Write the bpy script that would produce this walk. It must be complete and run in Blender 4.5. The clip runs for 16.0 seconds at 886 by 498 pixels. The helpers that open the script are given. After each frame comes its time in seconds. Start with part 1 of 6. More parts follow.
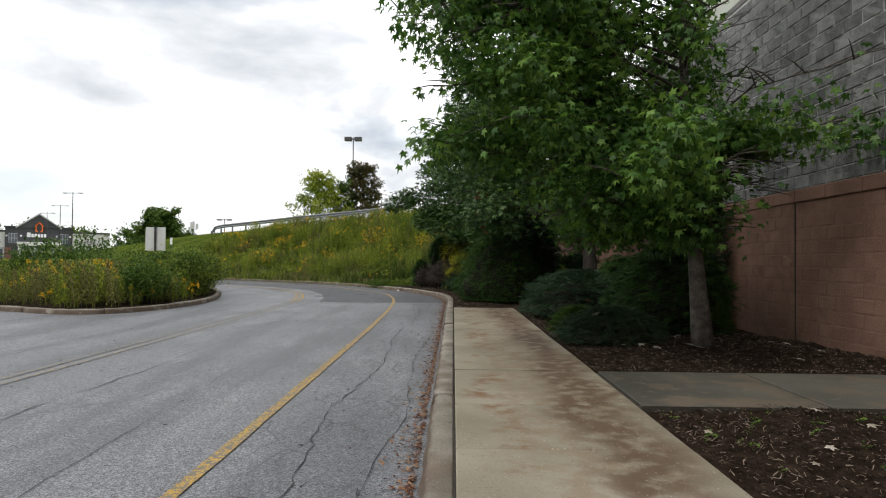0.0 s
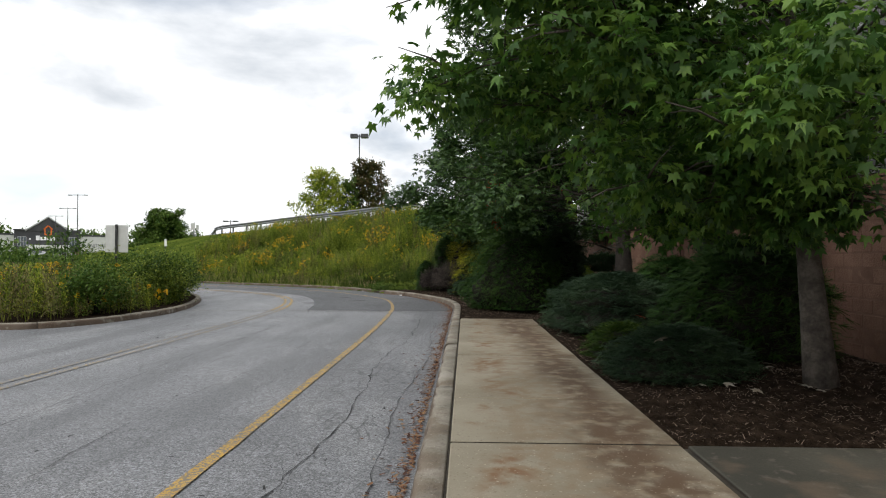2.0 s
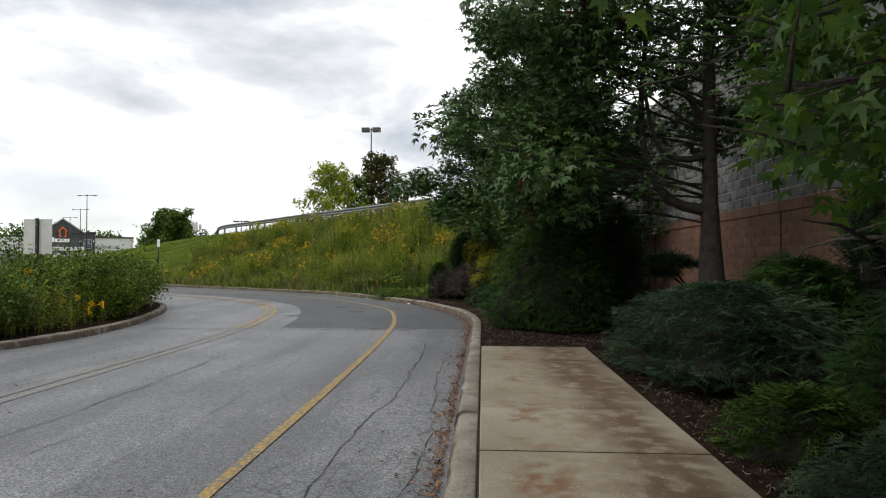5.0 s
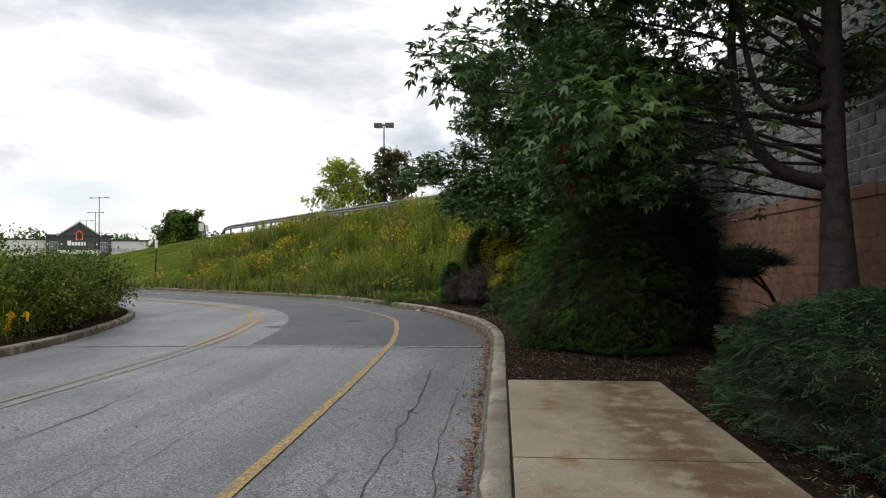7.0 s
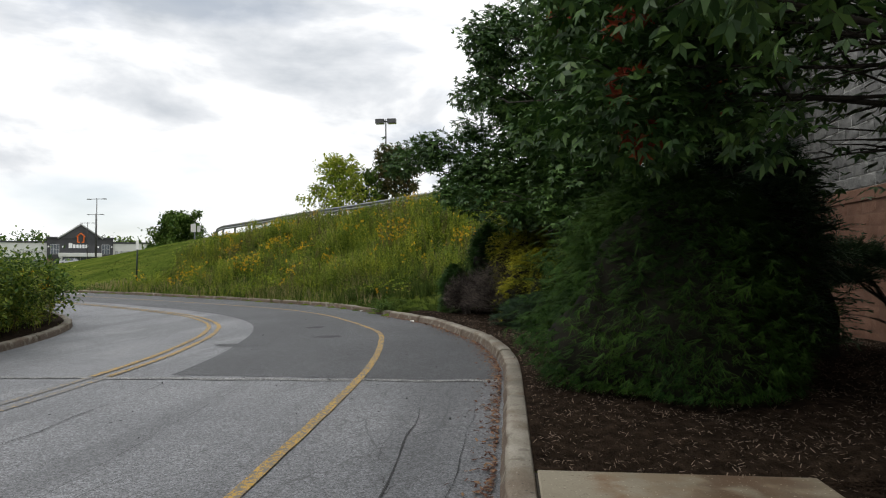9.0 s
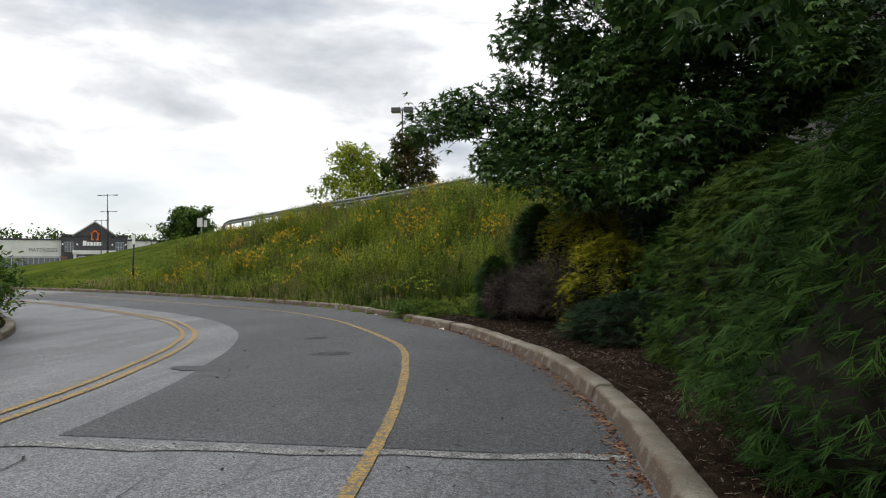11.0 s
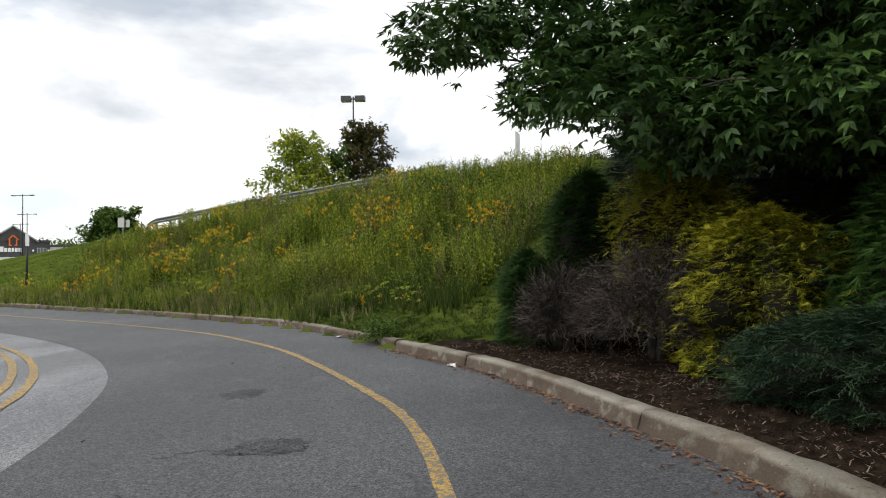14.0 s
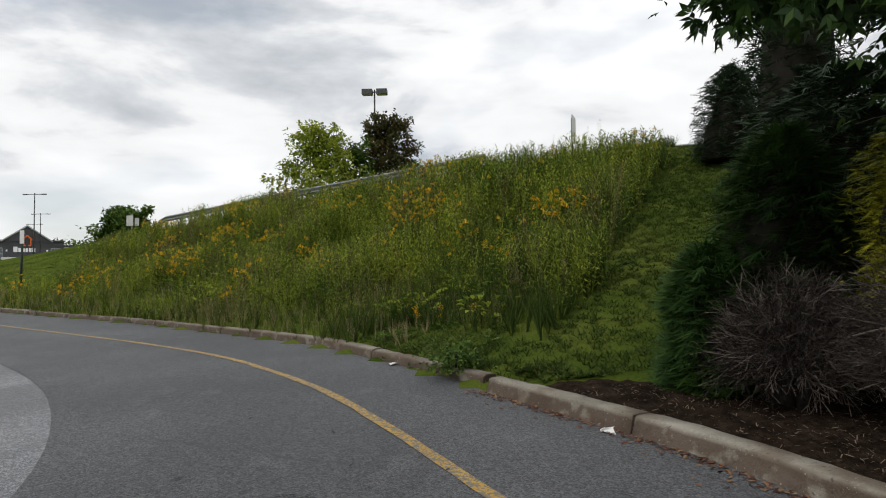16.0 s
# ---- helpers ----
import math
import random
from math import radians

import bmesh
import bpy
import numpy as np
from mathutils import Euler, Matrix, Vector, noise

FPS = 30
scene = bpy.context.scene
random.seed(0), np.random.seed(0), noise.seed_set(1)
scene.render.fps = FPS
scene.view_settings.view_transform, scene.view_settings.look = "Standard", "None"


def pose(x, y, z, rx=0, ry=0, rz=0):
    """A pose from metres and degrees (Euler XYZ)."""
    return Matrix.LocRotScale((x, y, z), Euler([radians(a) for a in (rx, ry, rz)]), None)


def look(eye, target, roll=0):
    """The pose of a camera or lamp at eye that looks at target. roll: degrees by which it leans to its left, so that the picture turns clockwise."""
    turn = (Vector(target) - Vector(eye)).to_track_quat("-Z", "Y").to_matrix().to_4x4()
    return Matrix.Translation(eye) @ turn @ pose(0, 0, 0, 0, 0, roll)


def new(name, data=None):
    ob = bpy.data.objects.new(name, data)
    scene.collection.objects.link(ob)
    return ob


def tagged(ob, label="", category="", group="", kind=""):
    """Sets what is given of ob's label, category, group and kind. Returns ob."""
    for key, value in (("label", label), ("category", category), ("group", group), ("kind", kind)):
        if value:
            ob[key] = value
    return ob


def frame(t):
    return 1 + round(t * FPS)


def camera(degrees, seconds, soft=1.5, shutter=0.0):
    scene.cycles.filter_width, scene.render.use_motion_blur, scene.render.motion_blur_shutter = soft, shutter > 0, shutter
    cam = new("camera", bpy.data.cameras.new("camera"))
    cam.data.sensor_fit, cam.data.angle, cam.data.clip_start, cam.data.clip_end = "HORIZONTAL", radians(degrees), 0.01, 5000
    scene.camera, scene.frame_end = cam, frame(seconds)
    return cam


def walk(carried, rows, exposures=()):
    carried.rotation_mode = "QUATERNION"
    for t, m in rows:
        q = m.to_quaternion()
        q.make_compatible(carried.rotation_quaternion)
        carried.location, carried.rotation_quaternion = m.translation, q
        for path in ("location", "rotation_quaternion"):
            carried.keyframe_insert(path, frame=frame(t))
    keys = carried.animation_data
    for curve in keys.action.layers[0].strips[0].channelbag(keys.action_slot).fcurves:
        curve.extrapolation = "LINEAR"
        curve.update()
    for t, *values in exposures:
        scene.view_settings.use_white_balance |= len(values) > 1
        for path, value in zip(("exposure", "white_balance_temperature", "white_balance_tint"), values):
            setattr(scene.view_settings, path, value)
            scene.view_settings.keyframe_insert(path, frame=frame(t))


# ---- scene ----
cam = camera(71.4, 16.0, soft=1.1)
PATH = [
    (0, (-0.013, 1.503, 1.305), (-0.047, 3.502, 1.342), 0.5),
    (0.5, (-0.024, 2.175, 1.315), (-0.058, 4.175, 1.353), 0.6),
    (1, (0.027, 2.815, 1.318), (-0.01, 4.815, 1.357), 0.5),
    (1.5, (0.047, 3.466, 1.31), (-0.015, 5.465, 1.35), 0.4),
    (2, (0.105, 4.109, 1.317), (0.033, 6.108, 1.357), 0.2),
    (2.5, (0.11, 4.744, 1.324), (0.018, 6.741, 1.364), 0.1),
    (3, (0.13, 5.387, 1.335), (0.036, 7.384, 1.374), 0.1),
    (3.5, (0.101, 6.028, 1.351), (0.004, 8.026, 1.391), 0.1),
    (4, (0.158, 6.638, 1.362), (0.06, 8.636, 1.403), 0.0),
    (4.5, (0.109, 7.251, 1.347), (0.014, 9.248, 1.39), 0.0),
    (5, (0.037, 7.898, 1.366), (-0.093, 9.893, 1.407), -0.0),
    (5.2, (0.003, 8.149, 1.358), (-0.175, 10.141, 1.397), -0.1),
    (7.5, (-0.053, 11.378, 1.31), (-0.24, 13.369, 1.359), -0.3),
    (8, (-0.045, 12.058, 1.313), (-0.225, 14.049, 1.364), -0.4),
    (8.5, (-0.073, 12.751, 1.295), (-0.268, 14.741, 1.347), -0.4),
    (9, (-0.145, 13.438, 1.278), (-0.353, 15.426, 1.334), -0.3),
    (9.5, (-0.387, 14.1, 1.142), (-0.622, 16.085, 1.2), -0.2),
    (10, (-0.568, 14.865, 1.158), (-0.841, 16.845, 1.207), -0.4),
    (10.2, (-0.627, 15.181, 1.229), (-0.906, 17.161, 1.27), -0.7),
    (12.3, (-1.399, 18.358, 1.091), (-1.606, 20.346, 1.159), 0.5),
    (12.5, (-1.493, 18.615, 1.089), (-1.671, 20.606, 1.155), -0.2),
    (13, (-1.719, 19.223, 1.105), (-1.82, 21.219, 1.171), -0.1),
    (13.5, (-1.95, 19.868, 1.141), (-2.041, 21.865, 1.2), -0.8),
    (14, (-2.131, 20.575, 1.118), (-2.216, 22.572, 1.179), -0.9),
    (14.5, (-2.367, 21.213, 1.111), (-2.454, 23.21, 1.174), -0.7),
    (15, (-2.613, 21.864, 1.138), (-2.705, 23.861, 1.207), -0.9),
    (15.5, (-2.943, 22.501, 1.166), (-3.052, 24.497, 1.229), -0.4),
    (16, (-3.205, 23.224, 1.125), (-3.33, 25.219, 1.197), -0.5),
]
walk(cam, [(t, look(eye, target, roll)) for t, eye, target, roll in PATH], ((0, 0.10), (2, 0.15), (5, 0.0), (8, 0.03), (10, -0.12), (12.5, 0.06), (13.2, 0.16), (14, 0.14), (15, -0.02), (15.5, -0.17), (16, -0.28)))

# ---- world, sun ----
SUN_EL, SUN_AZ = radians(52), radians(-125)
world = bpy.data.worlds.new("overcast_sky")
scene.world = world
world.use_nodes = True
wn, wl = world.node_tree.nodes, world.node_tree.links
wn.clear()


def wnode(kind, **kw):
    n = wn.new(kind)
    for k, v in kw.items():
        n.inputs[k].default_value = v
    return n


def wmath(op, a, b):
    n = wn.new("ShaderNodeMath")
    n.operation = op
    for k, v in enumerate((a, b)):
        if isinstance(v, (int, float)):
            n.inputs[k].default_value = v
        else:
            wl.new(v, n.inputs[k])
    return n.outputs[0]


sky = wn.new("ShaderNodeTexSky")
sky.sky_type, sky.sun_disc, sky.sun_elevation, sky.sun_rotation = "NISHITA", False, SUN_EL, SUN_AZ
tc = wn.new("ShaderNodeTexCoord")
sp = wn.new("ShaderNodeSeparateXYZ")
wl.new(tc.outputs["Generated"], sp.inputs[0])
zc = wmath("MAXIMUM", sp.outputs[2], 0.0)
wide = wn.new("ShaderNodeMapping")
wide.inputs["Scale"].default_value, wide.inputs["Location"].default_value = (1.0, 1.0, 2.9), (0.35, 0.0, 0.2)
wl.new(tc.outputs["Generated"], wide.inputs["Vector"])
big = wnode("ShaderNodeTexNoise", Scale=2.7, Detail=10.0, Roughness=0.54, Distortion=0.25)
wl.new(wide.outputs[0], big.inputs["Vector"])
ramp = wn.new("ShaderNodeValToRGB")
re_ = ramp.color_ramp.elements
re_[0].position, re_[0].color = 0.35, (0.60, 0.64, 0.69, 1)
re_[1].position, re_[1].color = 0.66, (1.24, 1.25, 1.26, 1)
re_.new(0.45).color = (0.84, 0.865, 0.90, 1)
re_.new(0.51).color = (1.08, 1.09, 1.10, 1)
low_sky = wmath("MULTIPLY", wmath("MAXIMUM", wmath("SUBTRACT", 0.22, zc), 0.0), 0.45)
wl.new(wmath("ADD", big.outputs["Fac"], low_sky), ramp.inputs[0])
gaps = wnode("ShaderNodeTexNoise", Scale=2.2, Detail=5.0, Roughness=0.5)
wl.new(wide.outputs[0], gaps.inputs["Vector"])
gr = wn.new("ShaderNodeValToRGB")
gr.color_ramp.elements[0].position, gr.color_ramp.elements[1].position = 0.56, 0.72
wl.new(gaps.outputs["Fac"], gr.inputs[0])
# overcast: the sky overhead is brighter than at the horizon
lift = wmath("ADD", wmath("MULTIPLY", wmath("POWER", zc, 1.6), 0.30), 1.0)
cl = wn.new("ShaderNodeVectorMath")
cl.operation = "SCALE"
wl.new(ramp.outputs[0], cl.inputs[0])
wl.new(lift, cl.inputs["Scale"])
b1, b2 = wnode("ShaderNodeBackground", Strength=1.0), wnode("ShaderNodeBackground", Strength=0.12)
wl.new(cl.outputs[0], b1.inputs["Color"])
wl.new(sky.outputs[0], b2.inputs["Color"])
mixw, outw = wn.new("ShaderNodeMixShader"), wn.new("ShaderNodeOutputWorld")
wl.new(wmath("MULTIPLY", gr.outputs[0], 0.45), mixw.inputs[0])
wl.new(b1.outputs[0], mixw.inputs[1])
wl.new(b2.outputs[0], mixw.inputs[2])
wl.new(mixw.outputs[0], outw.inputs[0])

sun = new("sun", bpy.data.lights.new("sun", "SUN"))
sun.data.energy, sun.data.angle, sun.data.color = 1.3, radians(18), (1.0, 0.96, 0.9)
sun.matrix_world = look((-30, -22, 48), (0, 0, 0))


# ---- materials ----
def material(name, cols, scale=4.0, rough=0.85, bump=0.15, fine=60.0, metal=0.0, island=0.0, leafy=0.0, stain=None, spec=0.3, bump_scale=None, world=False):
    """Colours run by a coarse and a fine noise; island: how far loose pieces differ; leafy: light let through."""
    m = bpy.data.materials.new(name)
    m.use_nodes = True
    nt = m.node_tree
    N, L = nt.nodes, nt.links
    bs = N["Principled BSDF"]
    bs.inputs["Roughness"].default_value, bs.inputs["Metallic"].default_value = rough, metal
    bs.inputs["Specular IOR Level"].default_value = spec
    co = N.new("ShaderNodeTexCoord")
    n1, n2 = N.new("ShaderNodeTexNoise"), N.new("ShaderNodeTexNoise")
    for n, s, d in ((n1, scale, 5), (n2, fine, 3)):
        n.inputs["Scale"].default_value, n.inputs["Detail"].default_value = s, d
        L.new(N.new("ShaderNodeNewGeometry").outputs["Position"] if world else co.outputs["Object"], n.inputs["Vector"])
    mx = N.new("ShaderNodeMath")
    mx.operation = "MULTIPLY_ADD"
    L.new(n2.outputs["Fac"], mx.inputs[0])
    mx.inputs[1].default_value = 0.45
    ad = N.new("ShaderNodeMath")
    ad.operation = "MULTIPLY_ADD"
    L.new(n1.outputs["Fac"], ad.inputs[0])
    ad.inputs[1].default_value, ad.inputs[2].default_value = 1.1, -0.27
    L.new(ad.outputs[0], mx.inputs[2])
    fac = mx.outputs[0]
    if island:
        g = N.new("ShaderNodeNewGeometry")
        oi = N.new("ShaderNodeObjectInfo")
        s0 = N.new("ShaderNodeMath")
        s0.operation = "ADD"
        L.new(g.outputs["Random Per Island"], s0.inputs[0])
        L.new(oi.outputs["Random"], s0.inputs[1])
        fr = N.new("ShaderNodeMath")
        fr.operation = "FRACT"
        L.new(s0.outputs[0], fr.inputs[0])
        s1 = N.new("ShaderNodeMath")
        s1.operation = "MULTIPLY_ADD"
        s1.inputs[1].default_value, s1.inputs[2].default_value = island, -island / 2
        L.new(fr.outputs[0], s1.inputs[0])
        s2 = N.new("ShaderNodeMath")
        s2.operation = "ADD"
        L.new(fac, s2.inputs[0])
        L.new(s1.outputs[0], s2.inputs[1])
        fac = s2.outputs[0]
    r = N.new("ShaderNodeValToRGB")
    el = r.color_ramp.elements
    while len(el) < len(cols):
        el.new(0.5)
    for k, c in enumerate(cols):
        el[k].position = 0.25 + 0.5 * k / max(1, len(cols) - 1)
        el[k].color = (*c, 1)
    L.new(fac, r.inputs[0])
    col = r.outputs[0]
    if stain:
        col = stain(N, L, co, col)
    L.new(col, bs.inputs["Base Color"])
    if bump:
        b = N.new("ShaderNodeBump")
        b.inputs["Strength"].default_value, b.inputs["Distance"].default_value = bump, bump_scale or 0.02
        L.new(mx.outputs[0], b.inputs["Height"])
        L.new(b.outputs[0], bs.inputs["Normal"])
    if leafy:
        tr, ms = N.new("ShaderNodeBsdfTranslucent"), N.new("ShaderNodeMixShader")
        L.new(col, tr.inputs["Color"])
        ms.inputs[0].default_value = leafy
        L.new(bs.outputs[0], ms.inputs[1])
        L.new(tr.outputs[0], ms.inputs[2])
        L.new(ms.outputs[0], N["Material Output"].inputs[0])
    return m


def blend(N, L, fac, a, b):
    """A colour mix of a and b (sockets or colours)."""
    m = N.new("ShaderNodeMix")
    m.data_type = "RGBA"
    L.new(fac, m.inputs[0])
    for sock, v in ((m.inputs[6], a), (m.inputs[7], b)):
        if isinstance(v, tuple):
            sock.default_value = (*v, 1)
        else:
            L.new(v, sock)
    return m.outputs[2]


def mask(N, L, co, scale, lo, hi, stretch=(1, 1, 1), detail=5, kind="noise", offset=(0, 0, 0)):
    """A soft-edged noise mask between lo and hi."""
    mp = N.new("ShaderNodeMapping")
    mp.inputs["Scale"].default_value, mp.inputs["Location"].default_value = stretch, offset
    L.new(co.outputs["Object"], mp.inputs[0])
    if kind == "noise":
        n = N.new("ShaderNodeTexNoise")
        n.inputs["Scale"].default_value, n.inputs["Detail"].default_value = scale, detail
        src = n.outputs["Fac"]
    else:
        n = N.new("ShaderNodeTexVoronoi")
        n.feature = "DISTANCE_TO_EDGE"
        n.inputs["Scale"].default_value = scale
        src = n.outputs["Distance"]
    if kind == "noise":
        L.new(mp.outputs[0], n.inputs["Vector"])
    else:
        w = N.new("ShaderNodeTexNoise")
        w.inputs["Scale"].default_value, w.inputs["Detail"].default_value = 2.2, 4
        L.new(mp.outputs[0], w.inputs["Vector"])
        va = N.new("ShaderNodeVectorMath")
        va.operation = "MULTIPLY_ADD"
        va.inputs[1].default_value = (0.5, 0.5, 0.5)
        L.new(w.outputs["Color"], va.inputs[0])
        L.new(mp.outputs[0], va.inputs[2])
        L.new(va.outputs[0], n.inputs["Vector"])
    mr = N.new("ShaderNodeMapRange")
    mr.interpolation_type = "SMOOTHSTEP"
    mr.inputs["From Min"].default_value, mr.inputs["From Max"].default_value = lo, hi
    L.new(src, mr.inputs["Value"])
    return mr.outputs[0]


def times(N, L, a, b):
    m = N.new("ShaderNodeMath")
    m.operation = "MULTIPLY"
    for k, v in enumerate((a, b)):
        if isinstance(v, (int, float)):
            m.inputs[k].default_value = v
        else:
            L.new(v, m.inputs[k])
    return m.outputs[0]


def along_x(N, L, co, centre, half, soft):
    """A band along y round x = centre."""
    s = N.new("ShaderNodeSeparateXYZ")
    L.new(co.outputs["Object"], s.inputs[0])
    wob = N.new("ShaderNodeTexNoise")
    wob.inputs["Scale"].default_value, wob.inputs["Detail"].default_value = 0.9, 4
    L.new(co.outputs["Object"], wob.inputs["Vector"])
    a = N.new("ShaderNodeMath")
    a.operation = "MULTIPLY_ADD"
    a.inputs[1].default_value = 0.9
    L.new(wob.outputs["Fac"], a.inputs[0])
    L.new(s.outputs[0], a.inputs[2])
    d = N.new("ShaderNodeMath")
    d.operation = "SUBTRACT"
    L.new(a.outputs[0], d.inputs[0])
    d.inputs[1].default_value = centre + 0.45
    ab = N.new("ShaderNodeMath")
    ab.operation = "ABSOLUTE"
    L.new(d.outputs[0], ab.inputs[0])
    mr = N.new("ShaderNodeMapRange")
    mr.interpolation_type = "SMOOTHSTEP"
    mr.inputs["From Min"].default_value, mr.inputs["From Max"].default_value = half + soft, half
    L.new(ab.outputs[0], mr.inputs["Value"])
    return mr.outputs[0]


def aggregate(N, L, co, col):
    """Stones of the mix, each of its own grey."""
    for scale, amount in ((115, 0.75), (48, 0.26)):
        v = N.new("ShaderNodeTexVoronoi")
        v.inputs["Scale"].default_value = scale
        L.new(co.outputs["Object"], v.inputs["Vector"])
        mr = N.new("ShaderNodeMapRange")
        mr.inputs["To Min"].default_value, mr.inputs["To Max"].default_value = 1 - amount, 1 + amount
        sx = N.new("ShaderNodeSeparateColor")
        L.new(v.outputs["Color"], sx.inputs[0])
        L.new(sx.outputs[0], mr.inputs["Value"])
        vm = N.new("ShaderNodeVectorMath")
        vm.operation = "SCALE"
        L.new(col, vm.inputs[0])
        L.new(mr.outputs[0], vm.inputs["Scale"])
        col = vm.outputs[0]
    return col


def asphalt_wear(N, L, co, col):
    edge_band = along_x(N, L, co, -0.85, 0.55, 0.35)
    crack = mask(N, L, co, 0.55, 0.008, 0.0, stretch=(1.0, 0.4, 1), kind="edge")
    crack = times(N, L, crack, mask(N, L, co, 0.35, 0.50, 0.60))
    fine = times(N, L, mask(N, L, co, 2.6, 0.035, 0.0, stretch=(1.3, 0.6, 1), kind="edge"), mask(N, L, co, 0.6, 0.42, 0.55, offset=(3, 8, 0)))
    fine = times(N, L, fine, edge_band)
    track = mask(N, L, co, 1.0, 0.46, 0.62, stretch=(1.4, 0.13, 1), detail=8)
    col = blend(N, L, times(N, L, track, 0.6), col, (0.068, 0.070, 0.075))
    col = blend(N, L, times(N, L, mask(N, L, co, 1.3, 0.56, 0.70, stretch=(1.2, 0.35, 1), offset=(5, 1, 0)), 0.35), col, (0.24, 0.242, 0.245))
    col = blend(N, L, times(N, L, mask(N, L, co, 3.0, 0.60, 0.72, stretch=(1, 0.5, 1), offset=(1, 9, 0)), 0.3), col, (0.085, 0.086, 0.09))
    col = aggregate(N, L, co, col)
    col = blend(N, L, times(N, L, mask(N, L, co, 150, 0.62, 0.72, detail=2), 0.35), col, (0.34, 0.34, 0.345))
    col = blend(N, L, times(N, L, fine, 0.75), col, (0.03, 0.03, 0.032))
    return blend(N, L, times(N, L, crack, 0.6), col, (0.035, 0.035, 0.037))


def newer_wear(N, L, co, col):
    col = blend(N, L, times(N, L, mask(N, L, co, 0.5, 0.48, 0.68, stretch=(1, 0.5, 1)), 0.55), col, (0.040, 0.041, 0.044))
    col = blend(N, L, times(N, L, mask(N, L, co, 2.4, 0.58, 0.70, stretch=(1, 0.6, 1), offset=(4, 2, 0)), 0.35), col, (0.105, 0.107, 0.111))
    col = aggregate(N, L, co, col)
    col = blend(N, L, times(N, L, mask(N, L, co, 160, 0.62, 0.72, detail=2), 0.4), col, (0.30, 0.30, 0.31))
    crack = times(N, L, mask(N, L, co, 0.3, 0.006, 0.0, stretch=(1, 0.7, 1), kind="edge"), mask(N, L, co, 0.3, 0.5, 0.6))
    return blend(N, L, times(N, L, crack, 0.7), col, (0.03, 0.03, 0.032))


def rust_trail(N, L, co, col):
    """Rusty drip trails, damp patches and grit on the slabs."""
    ragged = mask(N, L, co, 7.0, 0.36, 0.62, detail=8)
    trail = times(N, L, along_x(N, L, co, 1.12, 0.10, 0.36), mask(N, L, co, 2.0, 0.16, 0.50, stretch=(1, 0.4, 1), detail=9))
    trail = times(N, L, trail, mask(N, L, co, 6.0, 0.30, 0.56, detail=12))
    col = blend(N, L, times(N, L, mask(N, L, co, 0.8, 0.44, 0.66, detail=8), 0.5), col, (0.175, 0.15, 0.105))
    col = blend(N, L, times(N, L, times(N, L, along_x(N, L, co, 0.92, 0.25, 0.5), ragged), 0.45), col, (0.18, 0.115, 0.062))
    col = blend(N, L, times(N, L, trail, 0.9), col, (0.085, 0.050, 0.028))
    left = times(N, L, along_x(N, L, co, 0.36, 0.04, 0.22), mask(N, L, co, 1.3, 0.46, 0.60, stretch=(1, 1.4, 1), offset=(2, 5, 0), detail=8))
    col = blend(N, L, times(N, L, times(N, L, left, ragged), 0.9), col, (0.15, 0.075, 0.032))
    col = blend(N, L, times(N, L, mask(N, L, co, 60, 0.66, 0.73, detail=2), 0.55), col, (0.50, 0.45, 0.36))
    return blend(N, L, times(N, L, mask(N, L, co, 42, 0.37, 0.29, detail=3), 0.6), col, (0.11, 0.088, 0.058))


def kerb_dirt(N, L, co, col):
    col = blend(N, L, times(N, L, mask(N, L, co, 2.3, 0.48, 0.64, stretch=(1, 1, 3), detail=8), 0.7), col, (0.13, 0.095, 0.065))
    s = mask(N, L, co, 9, 0.58, 0.68)
    return blend(N, L, times(N, L, s, 0.6), col, (0.13, 0.11, 0.09))


def kerb_splash(N, L, co, col):
    """Stained concrete with brown road splash on the lower face."""
    col = kerb_dirt(N, L, co, col)
    sep = N.new("ShaderNodeSeparateXYZ")
    L.new(co.outputs["Object"], sep.inputs[0])
    mr = N.new("ShaderNodeMapRange")
    mr.inputs["From Min"].default_value, mr.inputs["From Max"].default_value = 0.125, 0.095
    L.new(sep.outputs[2], mr.inputs["Value"])
    low = times(N, L, mr.outputs[0], mask(N, L, co, 6, 0.30, 0.48, detail=6))
    col = blend(N, L, times(N, L, low, 0.85), col, (0.075, 0.05, 0.034))
    col = blend(N, L, times(N, L, mask(N, L, co, 34, 0.36, 0.28, detail=3), 0.7), col, (0.06, 0.05, 0.04))
    return blend(N, L, times(N, L, mask(N, L, co, 50, 0.66, 0.73, detail=2), 0.45), col, (0.42, 0.39, 0.33))


def worn_paint(base, dark, lo, hi):
    def f(N, L, co, col):
        m1 = mask(N, L, co, 24, lo, hi, detail=10)
        m2 = mask(N, L, co, 70, 0.40, 0.54, detail=4)
        col = blend(N, L, times(N, L, mask(N, L, co, 1.1, 0.45, 0.7), 0.5), col, dark)
        return blend(N, L, times(N, L, m1, m2), base, col)
    return f


M = {}
M["asphalt"] = material("weathered_asphalt", [(0.098, 0.101, 0.108), (0.130, 0.133, 0.141), (0.162, 0.165, 0.173)], 0.5, 0.58, 0.6, 120, stain=asphalt_wear, bump_scale=0.005, spec=0.5)
M["asphalt_new"] = material("newer_asphalt", [(0.045, 0.046, 0.050), (0.058, 0.060, 0.064), (0.076, 0.078, 0.083)], 0.5, 0.75, 0.6, 120, stain=newer_wear, bump_scale=0.005, spec=0.5)
M["asphalt_edge"] = material("pale_worn_asphalt", [(0.13, 0.13, 0.13), (0.19, 0.19, 0.187), (0.25, 0.25, 0.243)], 5, 0.85, 0.4, 110, bump_scale=0.005, stain=aggregate)
